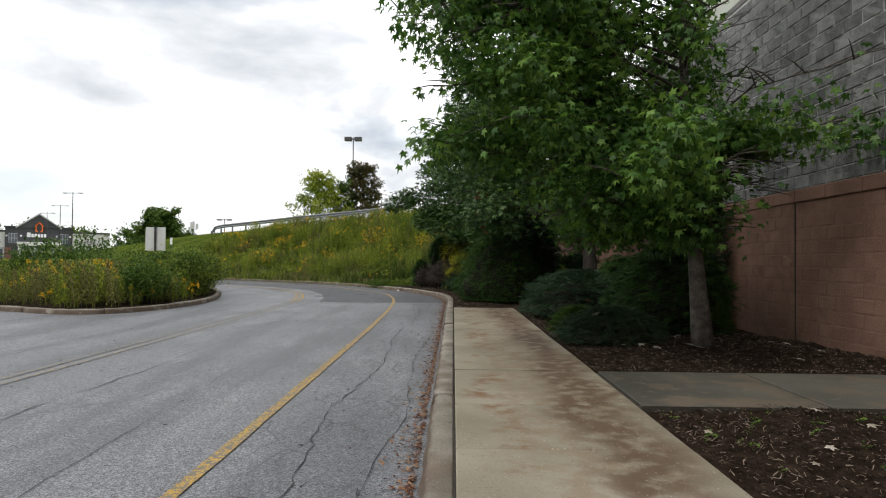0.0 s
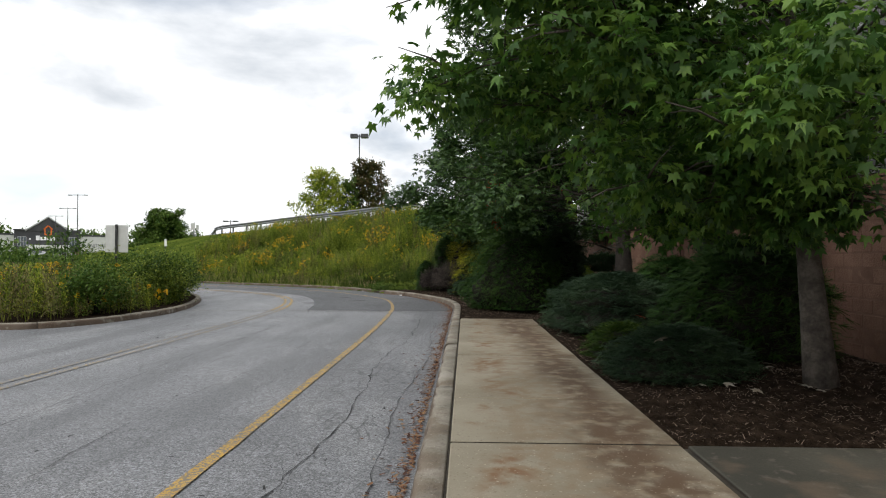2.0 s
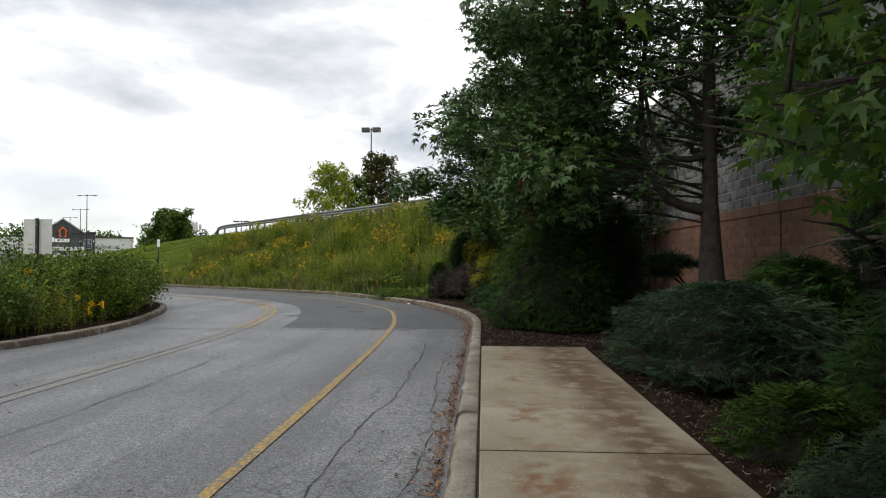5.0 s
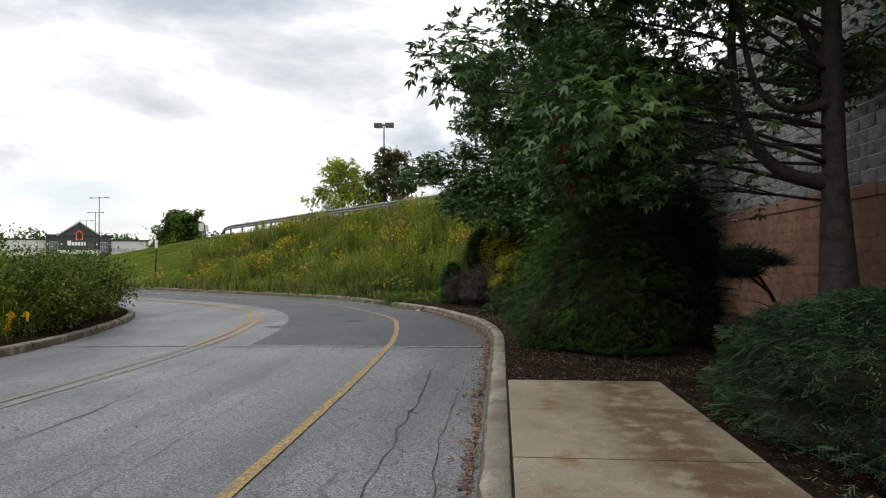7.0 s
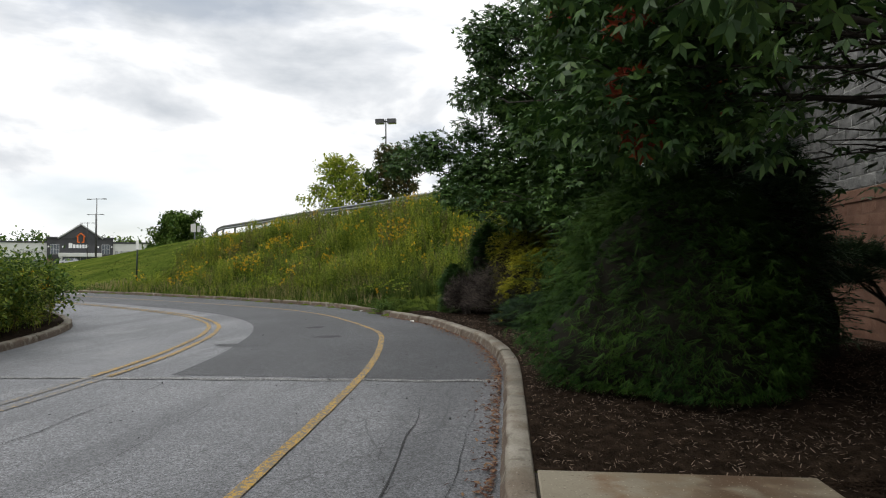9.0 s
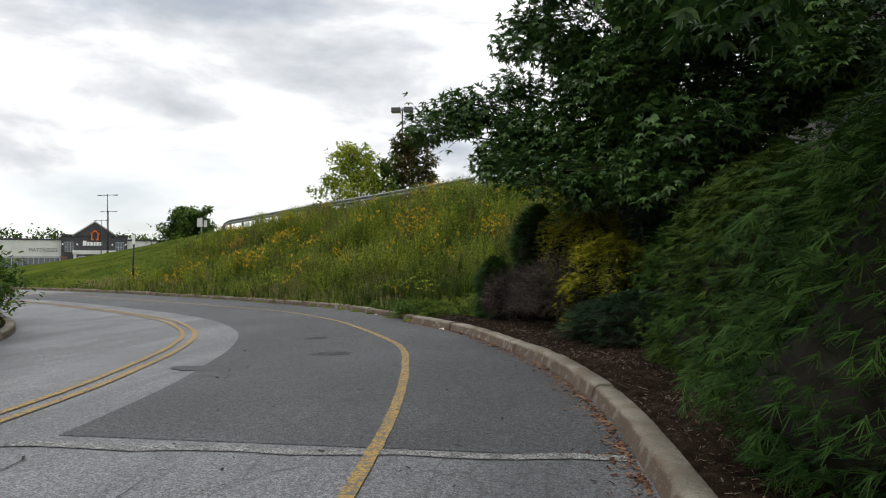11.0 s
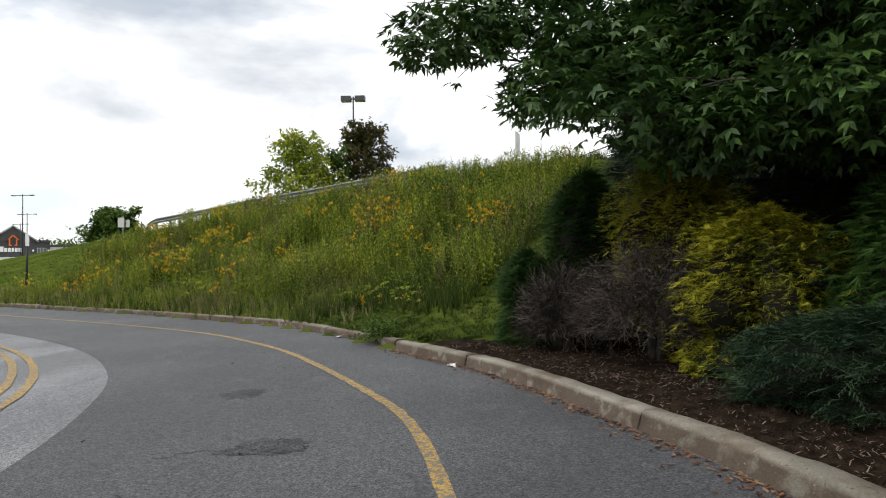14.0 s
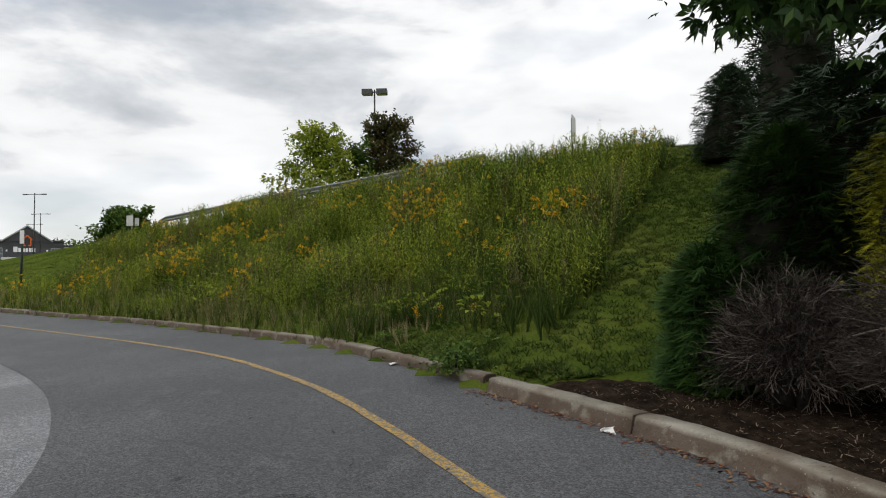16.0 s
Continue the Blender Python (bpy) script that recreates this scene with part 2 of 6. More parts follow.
M["tar"] = material("crack_tar", [(0.02, 0.02, 0.021), (0.05, 0.05, 0.05)], 8, 0.7, 0.2)
M["tar_worn"] = material("crumbled_asphalt", [(0.040, 0.041, 0.044), (0.055, 0.056, 0.060), (0.078, 0.079, 0.083)], 5, 0.9, 1.0, 70, bump_scale=0.012, stain=aggregate)
M["yellow"] = material("worn_yellow_paint", [(0.40, 0.235, 0.035), (0.50, 0.31, 0.06)], 5, 0.75, 0.2, stain=worn_paint((0.15, 0.14, 0.12), (0.30, 0.19, 0.06), 0.38, 0.54))
M["yellow_old"] = material("faded_yellow_paint", [(0.34, 0.235, 0.075), (0.40, 0.28, 0.09)], 5, 0.8, 0.2, stain=worn_paint((0.155, 0.157, 0.162), (0.26, 0.215, 0.13), 0.48, 0.66))
M["concrete"] = material("stained_concrete", [(0.185, 0.162, 0.117), (0.235, 0.208, 0.154), (0.285, 0.254, 0.194)], 1.2, 0.8, 0.3, 90, island=0.2, stain=rust_trail, bump_scale=0.006)
M["kerb"] = material("kerb_concrete", [(0.15, 0.135, 0.108), (0.225, 0.205, 0.166), (0.31, 0.285, 0.24)], 3.0, 0.9, 0.9, 60, island=0.25, stain=kerb_splash, bump_scale=0.02)
# side path: damp concrete, with the near tree's shade in its base colours
M["concrete_damp_shade"] = material("damp_shaded_concrete", [(0.042, 0.040, 0.031), (0.066, 0.062, 0.048), (0.10, 0.094, 0.074)], 1.0, 0.75, 0.25, 90, island=0.2, stain=kerb_dirt, bump_scale=0.006)
M["gap"] = material("dark_joint_soil", [(0.025, 0.022, 0.018), (0.05, 0.042, 0.03)], 12, 0.95, 0.3)
M["mulch"] = material("bark_mulch", [(0.010, 0.007, 0.005), (0.022, 0.015, 0.0105), (0.042, 0.029, 0.02)], 9, 1.0, 1.0, 60, bump_scale=0.05, spec=0.02)
M["chip"] = material("bark_chip", [(0.009, 0.006, 0.004), (0.022, 0.015, 0.010), (0.05, 0.036, 0.026), (0.20, 0.155, 0.12)], 3, 0.95, 0.2, 90, island=1.1, spec=0.05)
M["litter"] = material("dry_gutter_litter", [(0.05, 0.02, 0.012), (0.13, 0.055, 0.03), (0.22, 0.13, 0.07)], 3, 0.9, 0.2, 90, island=0.9)
M["pale_leaf"] = material("pale_fallen_leaf", [(0.24, 0.20, 0.15), (0.46, 0.42, 0.35)], 9, 0.8, 0.1, island=0.4)
M["red_leaf"] = material("red_leaf", [(0.22, 0.02, 0.015), (0.34, 0.09, 0.03)], 9, 0.7, 0.1, island=0.5, leafy=0.3)
M["grass"] = material("hill_grass", [(0.030, 0.050, 0.009), (0.062, 0.086, 0.014), (0.105, 0.122, 0.024)], 0.6, 1.0, 0.8, 30, bump_scale=0.05, spec=0.0)
M["blade"] = material("grass_blade", [(0.028, 0.052, 0.010), (0.055, 0.088, 0.016), (0.11, 0.135, 0.032)], 0.5, 0.8, 0, 20, island=0.6, leafy=0.35, spec=0.1)
M["weed"] = material("goldenrod_leaf", [(0.046, 0.084, 0.012), (0.128, 0.18, 0.018), (0.28, 0.31, 0.034)], 0.9, 0.7, 0, 8, island=0.5, leafy=0.3, spec=0.1)
M["weed_brown"] = material("seeding_weed", [(0.075, 0.07, 0.028), (0.14, 0.12, 0.045), (0.20, 0.19, 0.07)], 0.8, 0.8, 0, 8, island=0.6, leafy=0.25, spec=0.1)
M["flower"] = material("goldenrod_flower", [(0.56, 0.30, 0.008), (0.74, 0.50, 0.022)], 3, 0.8, 0, 30, island=0.6, leafy=0.45)
M["straw"] = material("dry_straw", [(0.22, 0.18, 0.09), (0.36, 0.30, 0.16)], 3, 0.8, 0, 30, island=0.6, leafy=0.2)
# near tree: brightest tone raised to stand for sunlit leaves
M["gum"] = material("sunlit_sweetgum_leaf", [(0.034, 0.088, 0.015), (0.066, 0.15, 0.022), (0.15, 0.26, 0.038)], 0.8, 0.5, 0, 25, island=0.6, leafy=0.38, spec=0.4)
# same leaf for the farther trees, their shade put into darker colours
M["gum_dark"] = material("shaded_sweetgum_leaf", [(0.022, 0.056, 0.013), (0.040, 0.09, 0.02), (0.078, 0.145, 0.03)], 0.8, 0.5, 0, 25, island=0.7, leafy=0.15, spec=0.35)
M["bark"] = material("grey_furrowed_bark", [(0.03, 0.025, 0.02), (0.065, 0.055, 0.045), (0.115, 0.10, 0.082)], 9, 0.95, 1.0, 40, bump_scale=0.03)
M["bark_dark"] = material("dark_bark", [(0.022, 0.018, 0.015), (0.05, 0.042, 0.035)], 9, 0.95, 1.0, 40, bump_scale=0.03)
M["cypress"] = material("thread_cypress", [(0.012, 0.035, 0.008), (0.028, 0.065, 0.012), (0.055, 0.105, 0.018)], 1.0, 0.7, 0, 12, island=0.5, leafy=0.15, spec=0.1)
M["cypress_light"] = material("light_thread_cypress", [(0.014, 0.034, 0.006), (0.034, 0.066, 0.010), (0.075, 0.108, 0.016)], 1.0, 0.7, 0, 12, island=0.5, leafy=0.15, spec=0.1)
M["golden"] = material("golden_thread_cypress", [(0.045, 0.062, 0.008), (0.20, 0.20, 0.015), (0.44, 0.41, 0.028)], 1.3, 0.7, 0, 12, island=0.6, leafy=0.15, spec=0.1)
M["juniper"] = material("dark_juniper", [(0.012, 0.03, 0.014), (0.024, 0.052, 0.022), (0.045, 0.08, 0.032)], 1.2, 0.7, 0, 12, island=0.5, leafy=0.12)
M["yew"] = material("dark_evergreen", [(0.009, 0.022, 0.01), (0.018, 0.04, 0.016), (0.035, 0.065, 0.025)], 1.2, 0.7, 0, 12, island=0.5, leafy=0.1)
M["dead"] = material("dead_twig", [(0.014, 0.010, 0.008), (0.034, 0.026, 0.022), (0.14, 0.115, 0.098)], 2, 0.9, 0, 15, island=0.8)
M["dead_grey"] = material("bare_grey_wood", [(0.07, 0.058, 0.048), (0.16, 0.14, 0.12)], 6, 0.9, 0.2, 40)
# near-black: the shade inside dense shrubs, put into a core's colour
M["shade_core"] = material("shaded_inner_core", [(0.010, 0.009, 0.006), (0.02, 0.018, 0.012)], 9, 1.0, 0.5, 40)
M["shrub"] = material("shrub_leaf", [(0.035, 0.075, 0.014), (0.075, 0.135, 0.022), (0.13, 0.19, 0.04)], 0.8, 0.55, 0, 20, island=0.6, leafy=0.28, spec=0.1)
M["island_leaf"] = material("island_shrub_leaf", [(0.032, 0.066, 0.012), (0.085, 0.135, 0.02), (0.20, 0.245, 0.036)], 1.2, 0.55, 0, 20, island=0.7, leafy=0.3, spec=0.1)
M["lime_leaf"] = material("yellow_green_leaf", [(0.14, 0.20, 0.02), (0.28, 0.34, 0.035), (0.42, 0.44, 0.06)], 0.4, 0.6, 0, 10, island=0.5, leafy=0.3, spec=0.1)
M["maroon_leaf"] = material("bronze_leaf", [(0.045, 0.06, 0.02), (0.08, 0.085, 0.028), (0.14, 0.10, 0.04)], 0.5, 0.6, 0, 10, island=0.7, leafy=0.25, spec=0.1)
M["brown_block"] = material("brown_split_block", [(0.140, 0.077, 0.053), (0.185, 0.103, 0.071), (0.232, 0.134, 0.094)], 2.0, 0.95, 1.0, 45, island=0.10, bump_scale=0.025, world=True)
M["brown_mortar"] = material("brown_mortar", [(0.145, 0.080, 0.056), (0.20, 0.118, 0.085)], 5, 0.95, 0.4)
M["grey_block"] = material("grey_split_block", [(0.10, 0.10, 0.098), (0.16, 0.161, 0.156), (0.23, 0.23, 0.221)], 5.0, 0.95, 1.0, 35, island=0.35, bump_scale=0.025, world=True)
M["mortar"] = material("pale_mortar", [(0.34, 0.34, 0.325), (0.44, 0.44, 0.42)], 5, 0.95, 0.3)
M["stucco"] = material("pale_stucco", [(0.46, 0.48, 0.42), (0.55, 0.57, 0.50)], 1.5, 0.95, 0.3)
M["coping"] = material("painted_coping", [(0.14, 0.13, 0.12), (0.2, 0.19, 0.18)], 2, 0.5, 0.1, metal=0.3)
# zinc grey lowered: the guardrail's backlit side is put into the colour
M["galv"] = material("galvanised_steel", [(0.17, 0.18, 0.19), (0.28, 0.29, 0.30)], 6, 0.5, 0.1, 60, metal=0.6)
M["pole"] = material("dark_painted_steel", [(0.03, 0.03, 0.03), (0.05, 0.048, 0.045)], 6, 0.5, 0.05, metal=0.3)
M["lamp_head"] = material("bronze_lamp_housing", [(0.05, 0.05, 0.055), (0.09, 0.09, 0.09)], 4, 0.5, 0.05)
M["lens"] = material("lamp_glass", [(0.5, 0.5, 0.48), (0.6, 0.6, 0.58)], 4, 0.2, 0)
M["sign_back"] = material("bare_aluminium_sign", [(0.46, 0.46, 0.43), (0.60, 0.60, 0.57)], 3, 0.55, 0.1, 40, metal=0.2)
M["sign_white"] = material("white_reflector", [(0.7, 0.7, 0.68), (0.8, 0.8, 0.78)], 5, 0.5, 0)
M["post_green"] = material("dark_green_post", [(0.012, 0.022, 0.016), (0.025, 0.035, 0.026)], 6, 0.6, 0.1)
M["store_dark"] = material("dark_grey_cladding", [(0.055, 0.055, 0.06), (0.085, 0.085, 0.09)], 0.6, 0.8, 0.1, 8)
M["store_white"] = material("white_cladding", [(0.60, 0.60, 0.57), (0.72, 0.72, 0.69)], 0.5, 0.8, 0.1, 8)
M["store_brick"] = material("store_brick", [(0.16, 0.085, 0.065), (0.23, 0.13, 0.10)], 1.5, 0.9, 0.2, 20)
M["store_trim"] = material("light_grey_trim", [(0.35, 0.36, 0.36), (0.45, 0.46, 0.46)], 1, 0.7, 0)
M["store_glass"] = material("shop_glass", [(0.05, 0.065, 0.08), (0.10, 0.12, 0.14)], 0.7, 0.08, 0, spec=0.8)
M["orange"] = material("orange_sign", [(0.75, 0.16, 0.03), (0.85, 0.2, 0.04)], 1, 0.5, 0)
M["white_sign"] = material("white_sign_letters", [(0.82, 0.82, 0.82), (0.9, 0.9, 0.9)], 1, 0.5, 0)
M["grey_letter"] = material("grey_letters", [(0.16, 0.17, 0.18), (0.22, 0.23, 0.24)], 1, 0.6, 0)
M["car_paint"] = material("silver_car_paint", [(0.45, 0.46, 0.48), (0.6, 0.6, 0.62)], 1, 0.25, 0, metal=0.5)
M["rubber"] = material("tyre_rubber", [(0.02, 0.02, 0.02), (0.03, 0.03, 0.03)], 5, 0.8, 0)


# ---- building helpers ----
def link(name, me, mat, parent=None, label=""):
    ob = new(name, me)
    for k in (mat if isinstance(mat, (list, tuple)) else [mat]):
        me.materials.append(M[k])
    if parent is not None:
        ob.parent = parent
    if label:
        ob["label"] = label
    return ob


def part(name, bm, mat, parent=None, label=""):
    me = bpy.data.meshes.new(name)
    bm.to_mesh(me)
    bm.free()
    return link(name, me, mat, parent, label)


def thing(name, label, category, at=(0, 0, 0), rz=0.0, group="", kind=""):
    ob = new(name)
    ob.matrix_world = pose(*at, 0, 0, rz)
    return tagged(ob, label, category, group, kind)


def box(bm, lo, hi, bevel=0.0):
    v = [bm.verts.new((x, y, z)) for x in (lo[0], hi[0]) for y in (lo[1], hi[1]) for z in (lo[2], hi[2])]
    fs = [bm.faces.new([v[i] for i in f]) for f in ((0, 1, 3, 2), (4, 6, 7, 5), (0, 4, 5, 1), (2, 3, 7, 6), (0, 2, 6, 4), (1, 5, 7, 3))]
    if bevel:
        es = {e for f in fs for e in f.edges}
        bmesh.ops.bevel(bm, geom=list(es), offset=bevel, segments=1, affect="EDGES")
    return bm


def boxes(*spec, bevel=0.0):
    bm = bmesh.new()
    for lo, hi in spec:
        box(bm, lo, hi, bevel)
    return bm


def tube(bm, pts, radii, sides=7):
    """A tapered tube along points."""
    pts = [Vector(p) for p in pts]
    rings = []
    for k, p in enumerate(pts):
        d = (pts[min(k + 1, len(pts) - 1)] - pts[max(k - 1, 0)]).normalized()
        a = d.cross(Vector((0.31, 0.87, 0.17))).normalized()
        b = d.cross(a)
        rings.append([bm.verts.new(p + radii[k] * (math.cos(t) * a + math.sin(t) * b)) for t in (2 * math.pi * i / sides for i in range(sides))])
    for r0, r1 in zip(rings, rings[1:]):
        for i in range(sides):
            bm.faces.new((r0[i], r0[(i + 1) % sides], r1[(i + 1) % sides], r1[i])).smooth = True
    bm.faces.new(rings[0][::-1])
    bm.faces.new(rings[-1])
    return bm


def mesh_of(name, V, F):
    """A mesh from arrays of places (n, 3) and corner numbers (m, k)."""
    V, F = np.asarray(V, np.float32), np.asarray(F, np.int32)
    me = bpy.data.meshes.new(name)
    me.vertices.add(len(V))
    me.vertices.foreach_set("co", V.ravel())
    me.loops.add(F.size)
    me.loops.foreach_set("vertex_index", F.ravel())
    me.polygons.add(len(F))
    me.polygons.foreach_set("loop_start", np.arange(0, F.size, F.shape[1], dtype=np.int32))
    me.update(calc_edges=True)
    me.validate()
    return me


def scatter(TV, TF, P, X, Y, Z, S):
    """Copies of a template at places P, with axes X, Y, Z (n, 3) and sizes S (n,) or (n, 3), as arrays."""
    TV, TF = np.asarray(TV, float), np.asarray(TF, int)
    S = np.asarray(S, float)
    S = np.repeat(S[:, None], 3, 1) if S.ndim == 1 else S
    A = np.stack([X * S[:, :1], Y * S[:, 1:2], Z * S[:, 2:3]], 1)
    V = np.einsum("vk,nkj->nvj", TV, A) + P[:, None]
    F = TF[None] + (np.arange(len(P)) * len(TV))[:, None, None]
    return V.reshape(-1, 3), F.reshape(-1, TF.shape[1])


def joined(chunks):
    V, F, n = [], [], 0
    for v, f in chunks:
        V.append(v)
        F.append(f + n)
        n += len(v)
    return np.concatenate(V), np.concatenate(F)


def unit(v):
    return v / np.maximum(np.linalg.norm(v, axis=-1, keepdims=True), 1e-9)


def frames_of(D, rng, up=None):
    """Axes with y along D and z near up (or a random way)."""
    D = unit(D)
    U = rng.normal(size=D.shape) if up is None else up + rng.normal(0, 0.25, D.shape)
    X = unit(np.cross(D, U))
    return X, D, np.cross(X, D)


def curve(pts, n):
    """A smooth line through points, n samples a span."""
    P = [np.array(p, float) for p in pts]
    P = [2 * P[0] - P[1], *P, 2 * P[-1] - P[-2]]
    out = []
    for a, b, c, d in zip(P, P[1:], P[2:], P[3:]):
        for t in np.arange(n) / n:
            out.append(0.5 * (2 * b + (c - a) * t + (2 * a - 5 * b + 4 * c - d) * t * t + (3 * b - a - 3 * c + d) * t ** 3))
    return np.array(out + [P[-2]])


def offset_line(L, d):
    """A line moved d to its left."""
    T = unit(np.gradient(L, axis=0))
    return L + d * np.stack([-T[:, 1], T[:, 0]], 1)


def ribbon(name, A, B, z, mat, parent=None):
    n = len(A)
    V = np.concatenate([np.c_[A, np.full(n, z)], np.c_[B, np.full(n, z)]])
    i = np.arange(n - 1)
    return link(name, mesh_of(name, V, np.stack([i, i + 1, i + 1 + n, i + n], 1)), mat, parent)


# ---- plan ----
KERB_BACK = curve([(0, -14), (0, 0), (0, 10), (0, 17), (0, 20.3), (-0.05, 21.5), (-0.2, 22.6), (-0.48, 23.9), (-0.98, 25.3), (-1.40, 26.4), (-1.89, 27.4), (-3.02, 29.1)], 6)
FAR_KERB = curve([(-3.2, 29.25), (-4.5, 31.0), (-5.9, 32.7), (-8.0, 34.4), (-11.4, 37.0), (-14.6, 39.0), (-18.6, 41.5), (-24, 44.2), (-34, 48.6), (-48, 54.5), (-70, 62)], 6)
HILL_N, HILL_T, HILL_P = np.array((0.57, 0.82)), np.array((-0.82, 0.57)), np.array((-3.6, 29.6))
WALL_X, WALL_TOP, BROWN_TOP = 5.35, 6.1, 2.45


KERB_S = np.r_[-6, (FAR_KERB - HILL_P) @ HILL_T]
KERB_D = np.r_[-0.3, (FAR_KERB - HILL_P) @ HILL_N]


def smooth(a, b, x):
    t = np.clip((x - a) / (b - a), 0, 1)
    return t * t * (3 - 2 * t)


def height(x, y):
    """The lie of the land."""
    x, y = np.asarray(x, float), np.asarray(y, float)
    dx, dy = x - HILL_P[0], y - HILL_P[1]
    s = dx * HILL_T[0] + dy * HILL_T[1]
    d = dx * HILL_N[0] + dy * HILL_N[1]
    b = 0.1 + np.interp(s, KERB_S, KERB_D) + 0.30 * np.maximum(0, x + 1)
    crest = np.interp(s, [-30, 0, 2, 4.5, 7, 11, 15, 20, 26, 34, 45, 58, 76, 102, 200], [4.4, 4.6, 4.6, 4.5, 4.35, 4.2, 4.05, 3.9, 3.65, 3.35, 2.6, 1.5, 0.7, 0.2, 0.1])
    far = np.interp(s, [40, 80], [0, 1])
    crest = crest + (0.8 - crest) * far * smooth(20, 50, d)
    u = np.clip((d - b) / np.maximum(4, 12.2 - b + 0.30 * np.maximum(0, x + 1)), 0, 1)
    d = d - b
    h = crest * (0.82 * u ** 1.3 + 0.18 * smooth(0, 1, u))
    return np.where(d > 0, h + 0.12 * smooth(0, 0.3, d), -0.05)


def bed_height(x, y):
    """The mulched bed along the wall."""
    x, y = np.asarray(x, float), np.asarray(y, float)
    b = 0.10 + 0.05 * np.sin(1.7 * x + 0.6 * y) * smooth(1.6, 2.6, x) + 0.16 * np.exp(-((x - 3.2) ** 2 + (y - 10) ** 2) / 1.2)
    b = b + 0.06 * smooth(17.5, 20, y) + 0.02 * np.sin(3.1 * y + 2.2 * x)
    b = np.maximum(b, 0.118 * smooth(5.4, 5.9, y) * (1 - smooth(8.4, 8.9, y)))
    return np.maximum(b, height(x, y) + 0.08 * smooth(0.1, 0.6, height(x, y)))


def grid_mesh(name, xs, ys, f):
    X, Y = np.meshgrid(xs, ys)
    V = np.stack([X.ravel(), Y.ravel(), f(X.ravel(), Y.ravel())], 1)
    w = len(xs)
    i = (np.arange(len(ys) - 1)[:, None] * w + np.arange(w - 1)[None]).ravel()
    me = mesh_of(name, V, np.stack([i, i + 1, i + 1 + w, i + w], 1))
    me.polygons.foreach_set("use_smooth", np.ones(len(me.polygons), bool))
    return me


# ground to the horizon
xs = np.concatenate([[-3000, -1200, -600, -350, -220], np.arange(-150, -60, 5.0), np.arange(-60, -30, 1.5), np.arange(-30, 12, 0.6), [15, 25, 60, 200, 800, 3000]])
ys = np.concatenate([[-3000, -800, -200, -60, -20], np.arange(0, 26, 3.0), np.arange(26, 62, 0.6), np.arange(62, 120, 4.0), [130, 145, 160, 200, 300, 600, 1500, 3000]])
ground = tagged(link("ground", grid_mesh("ground", xs, ys, height), "grass"), "rough mown grass bank and fields around the road", "grass", kind="structure")

# road
face = offset_line(KERB_BACK, 0.19)
R = [(x, y) for x, y in face] + [(x, y) for x, y in FAR_KERB[1:]] + [(-70, -14)]
bm = bmesh.new()
f = bm.faces.new([bm.verts.new((x, y, 0)) for x, y in R])
bmesh.ops.triangulate(bm, faces=[f])
road = tagged(part("road", bm, "asphalt"), "cracked weathered grey asphalt road curving left", "road", kind="structure")
# newer dark asphalt past the cross seam
cut = [(x, y) for x, y in face if y > 20.33] + [(x, y) for x, y in FAR_KERB[1:40]]
DBL = curve([(-4.7, -14), (-4.7, 0), (-4.72, 8), (-4.75, 14), (-4.8, 18.7), (-5.05, 21.4), (-5.4, 23.1), (-5.95, 25.0), (-6.9, 26.95), (-8.8, 29.2), (-12, 31.7), (-17, 35.0), (-26, 39.8), (-40, 45.9)], 6)
inner = [(x, y) for x, y in offset_line(DBL, -0.8) if y > 20.9]
bm = bmesh.new()
f = bm.faces.new([bm.verts.new((x, y, 0.004)) for x, y in [(-0.2, 20.35)] + cut + inner[::-1][8:] + [(-4.13, 20.43)]])
bmesh.ops.triangulate(bm, faces=[f])
part("newer_road_surface", bm, "asphalt_new", road, "darker newer asphalt")
seam = np.array([(-0.25 - 0.35 * k, 20.32 + 0.03 * math.sin(1.9 * k) - 0.012 * k) for k in range(24)])
ribbon("road_seam", seam + (0, 0.06), seam - (0, 0.05), 0.007, "asphalt_edge", road)


def strip(name, line, width, z, mat, parent, rag=0.0, seed=1):
    rng = np.random.default_rng(seed)
    n = len(line)
    return ribbon(name, offset_line(line, width / 2) + rng.normal(0, rag, (n, 1)), offset_line(line, -width / 2) + rng.normal(0, rag, (n, 1)), z, mat, parent)


EDGE = curve([(-1.53, -14), (-1.54, 0), (-1.55, 6), (-1.57, 10), (-1.61, 14), (-1.68, 17), (-1.80, 19.8), (-1.94, 21.5), (-2.22, 23.4), (-2.6, 25.1), (-3.25, 26.5), (-4.5, 28.7), (-5.65, 30.2), (-6.9, 31.5), (-9, 33.1), (-12.8, 35.6), (-16, 37.6), (-22, 40.8), (-34, 46)], 10)
tagged(strip("road_line_edge", EDGE, 0.092, 0.009, "yellow", None, 0.003), "worn yellow painted road edge line", "road line", kind="structure")
old = DBL[DBL[:, 1] < 20.3]
fresh = DBL[DBL[:, 1] > 20.0]
for k, off in enumerate((0.1, -0.1)):
    tagged(strip("road_line_double", offset_line(fresh, off), 0.085, 0.009, "yellow", None, 0.003, 3 + k), "worn yellow double centre line", "road line", kind="structure")
    tagged(strip("road_line_faded", offset_line(old, off), 0.09, 0.006, "yellow_old", None, 0.004, 5 + k), "faded yellow double centre line", "road line", kind="structure")


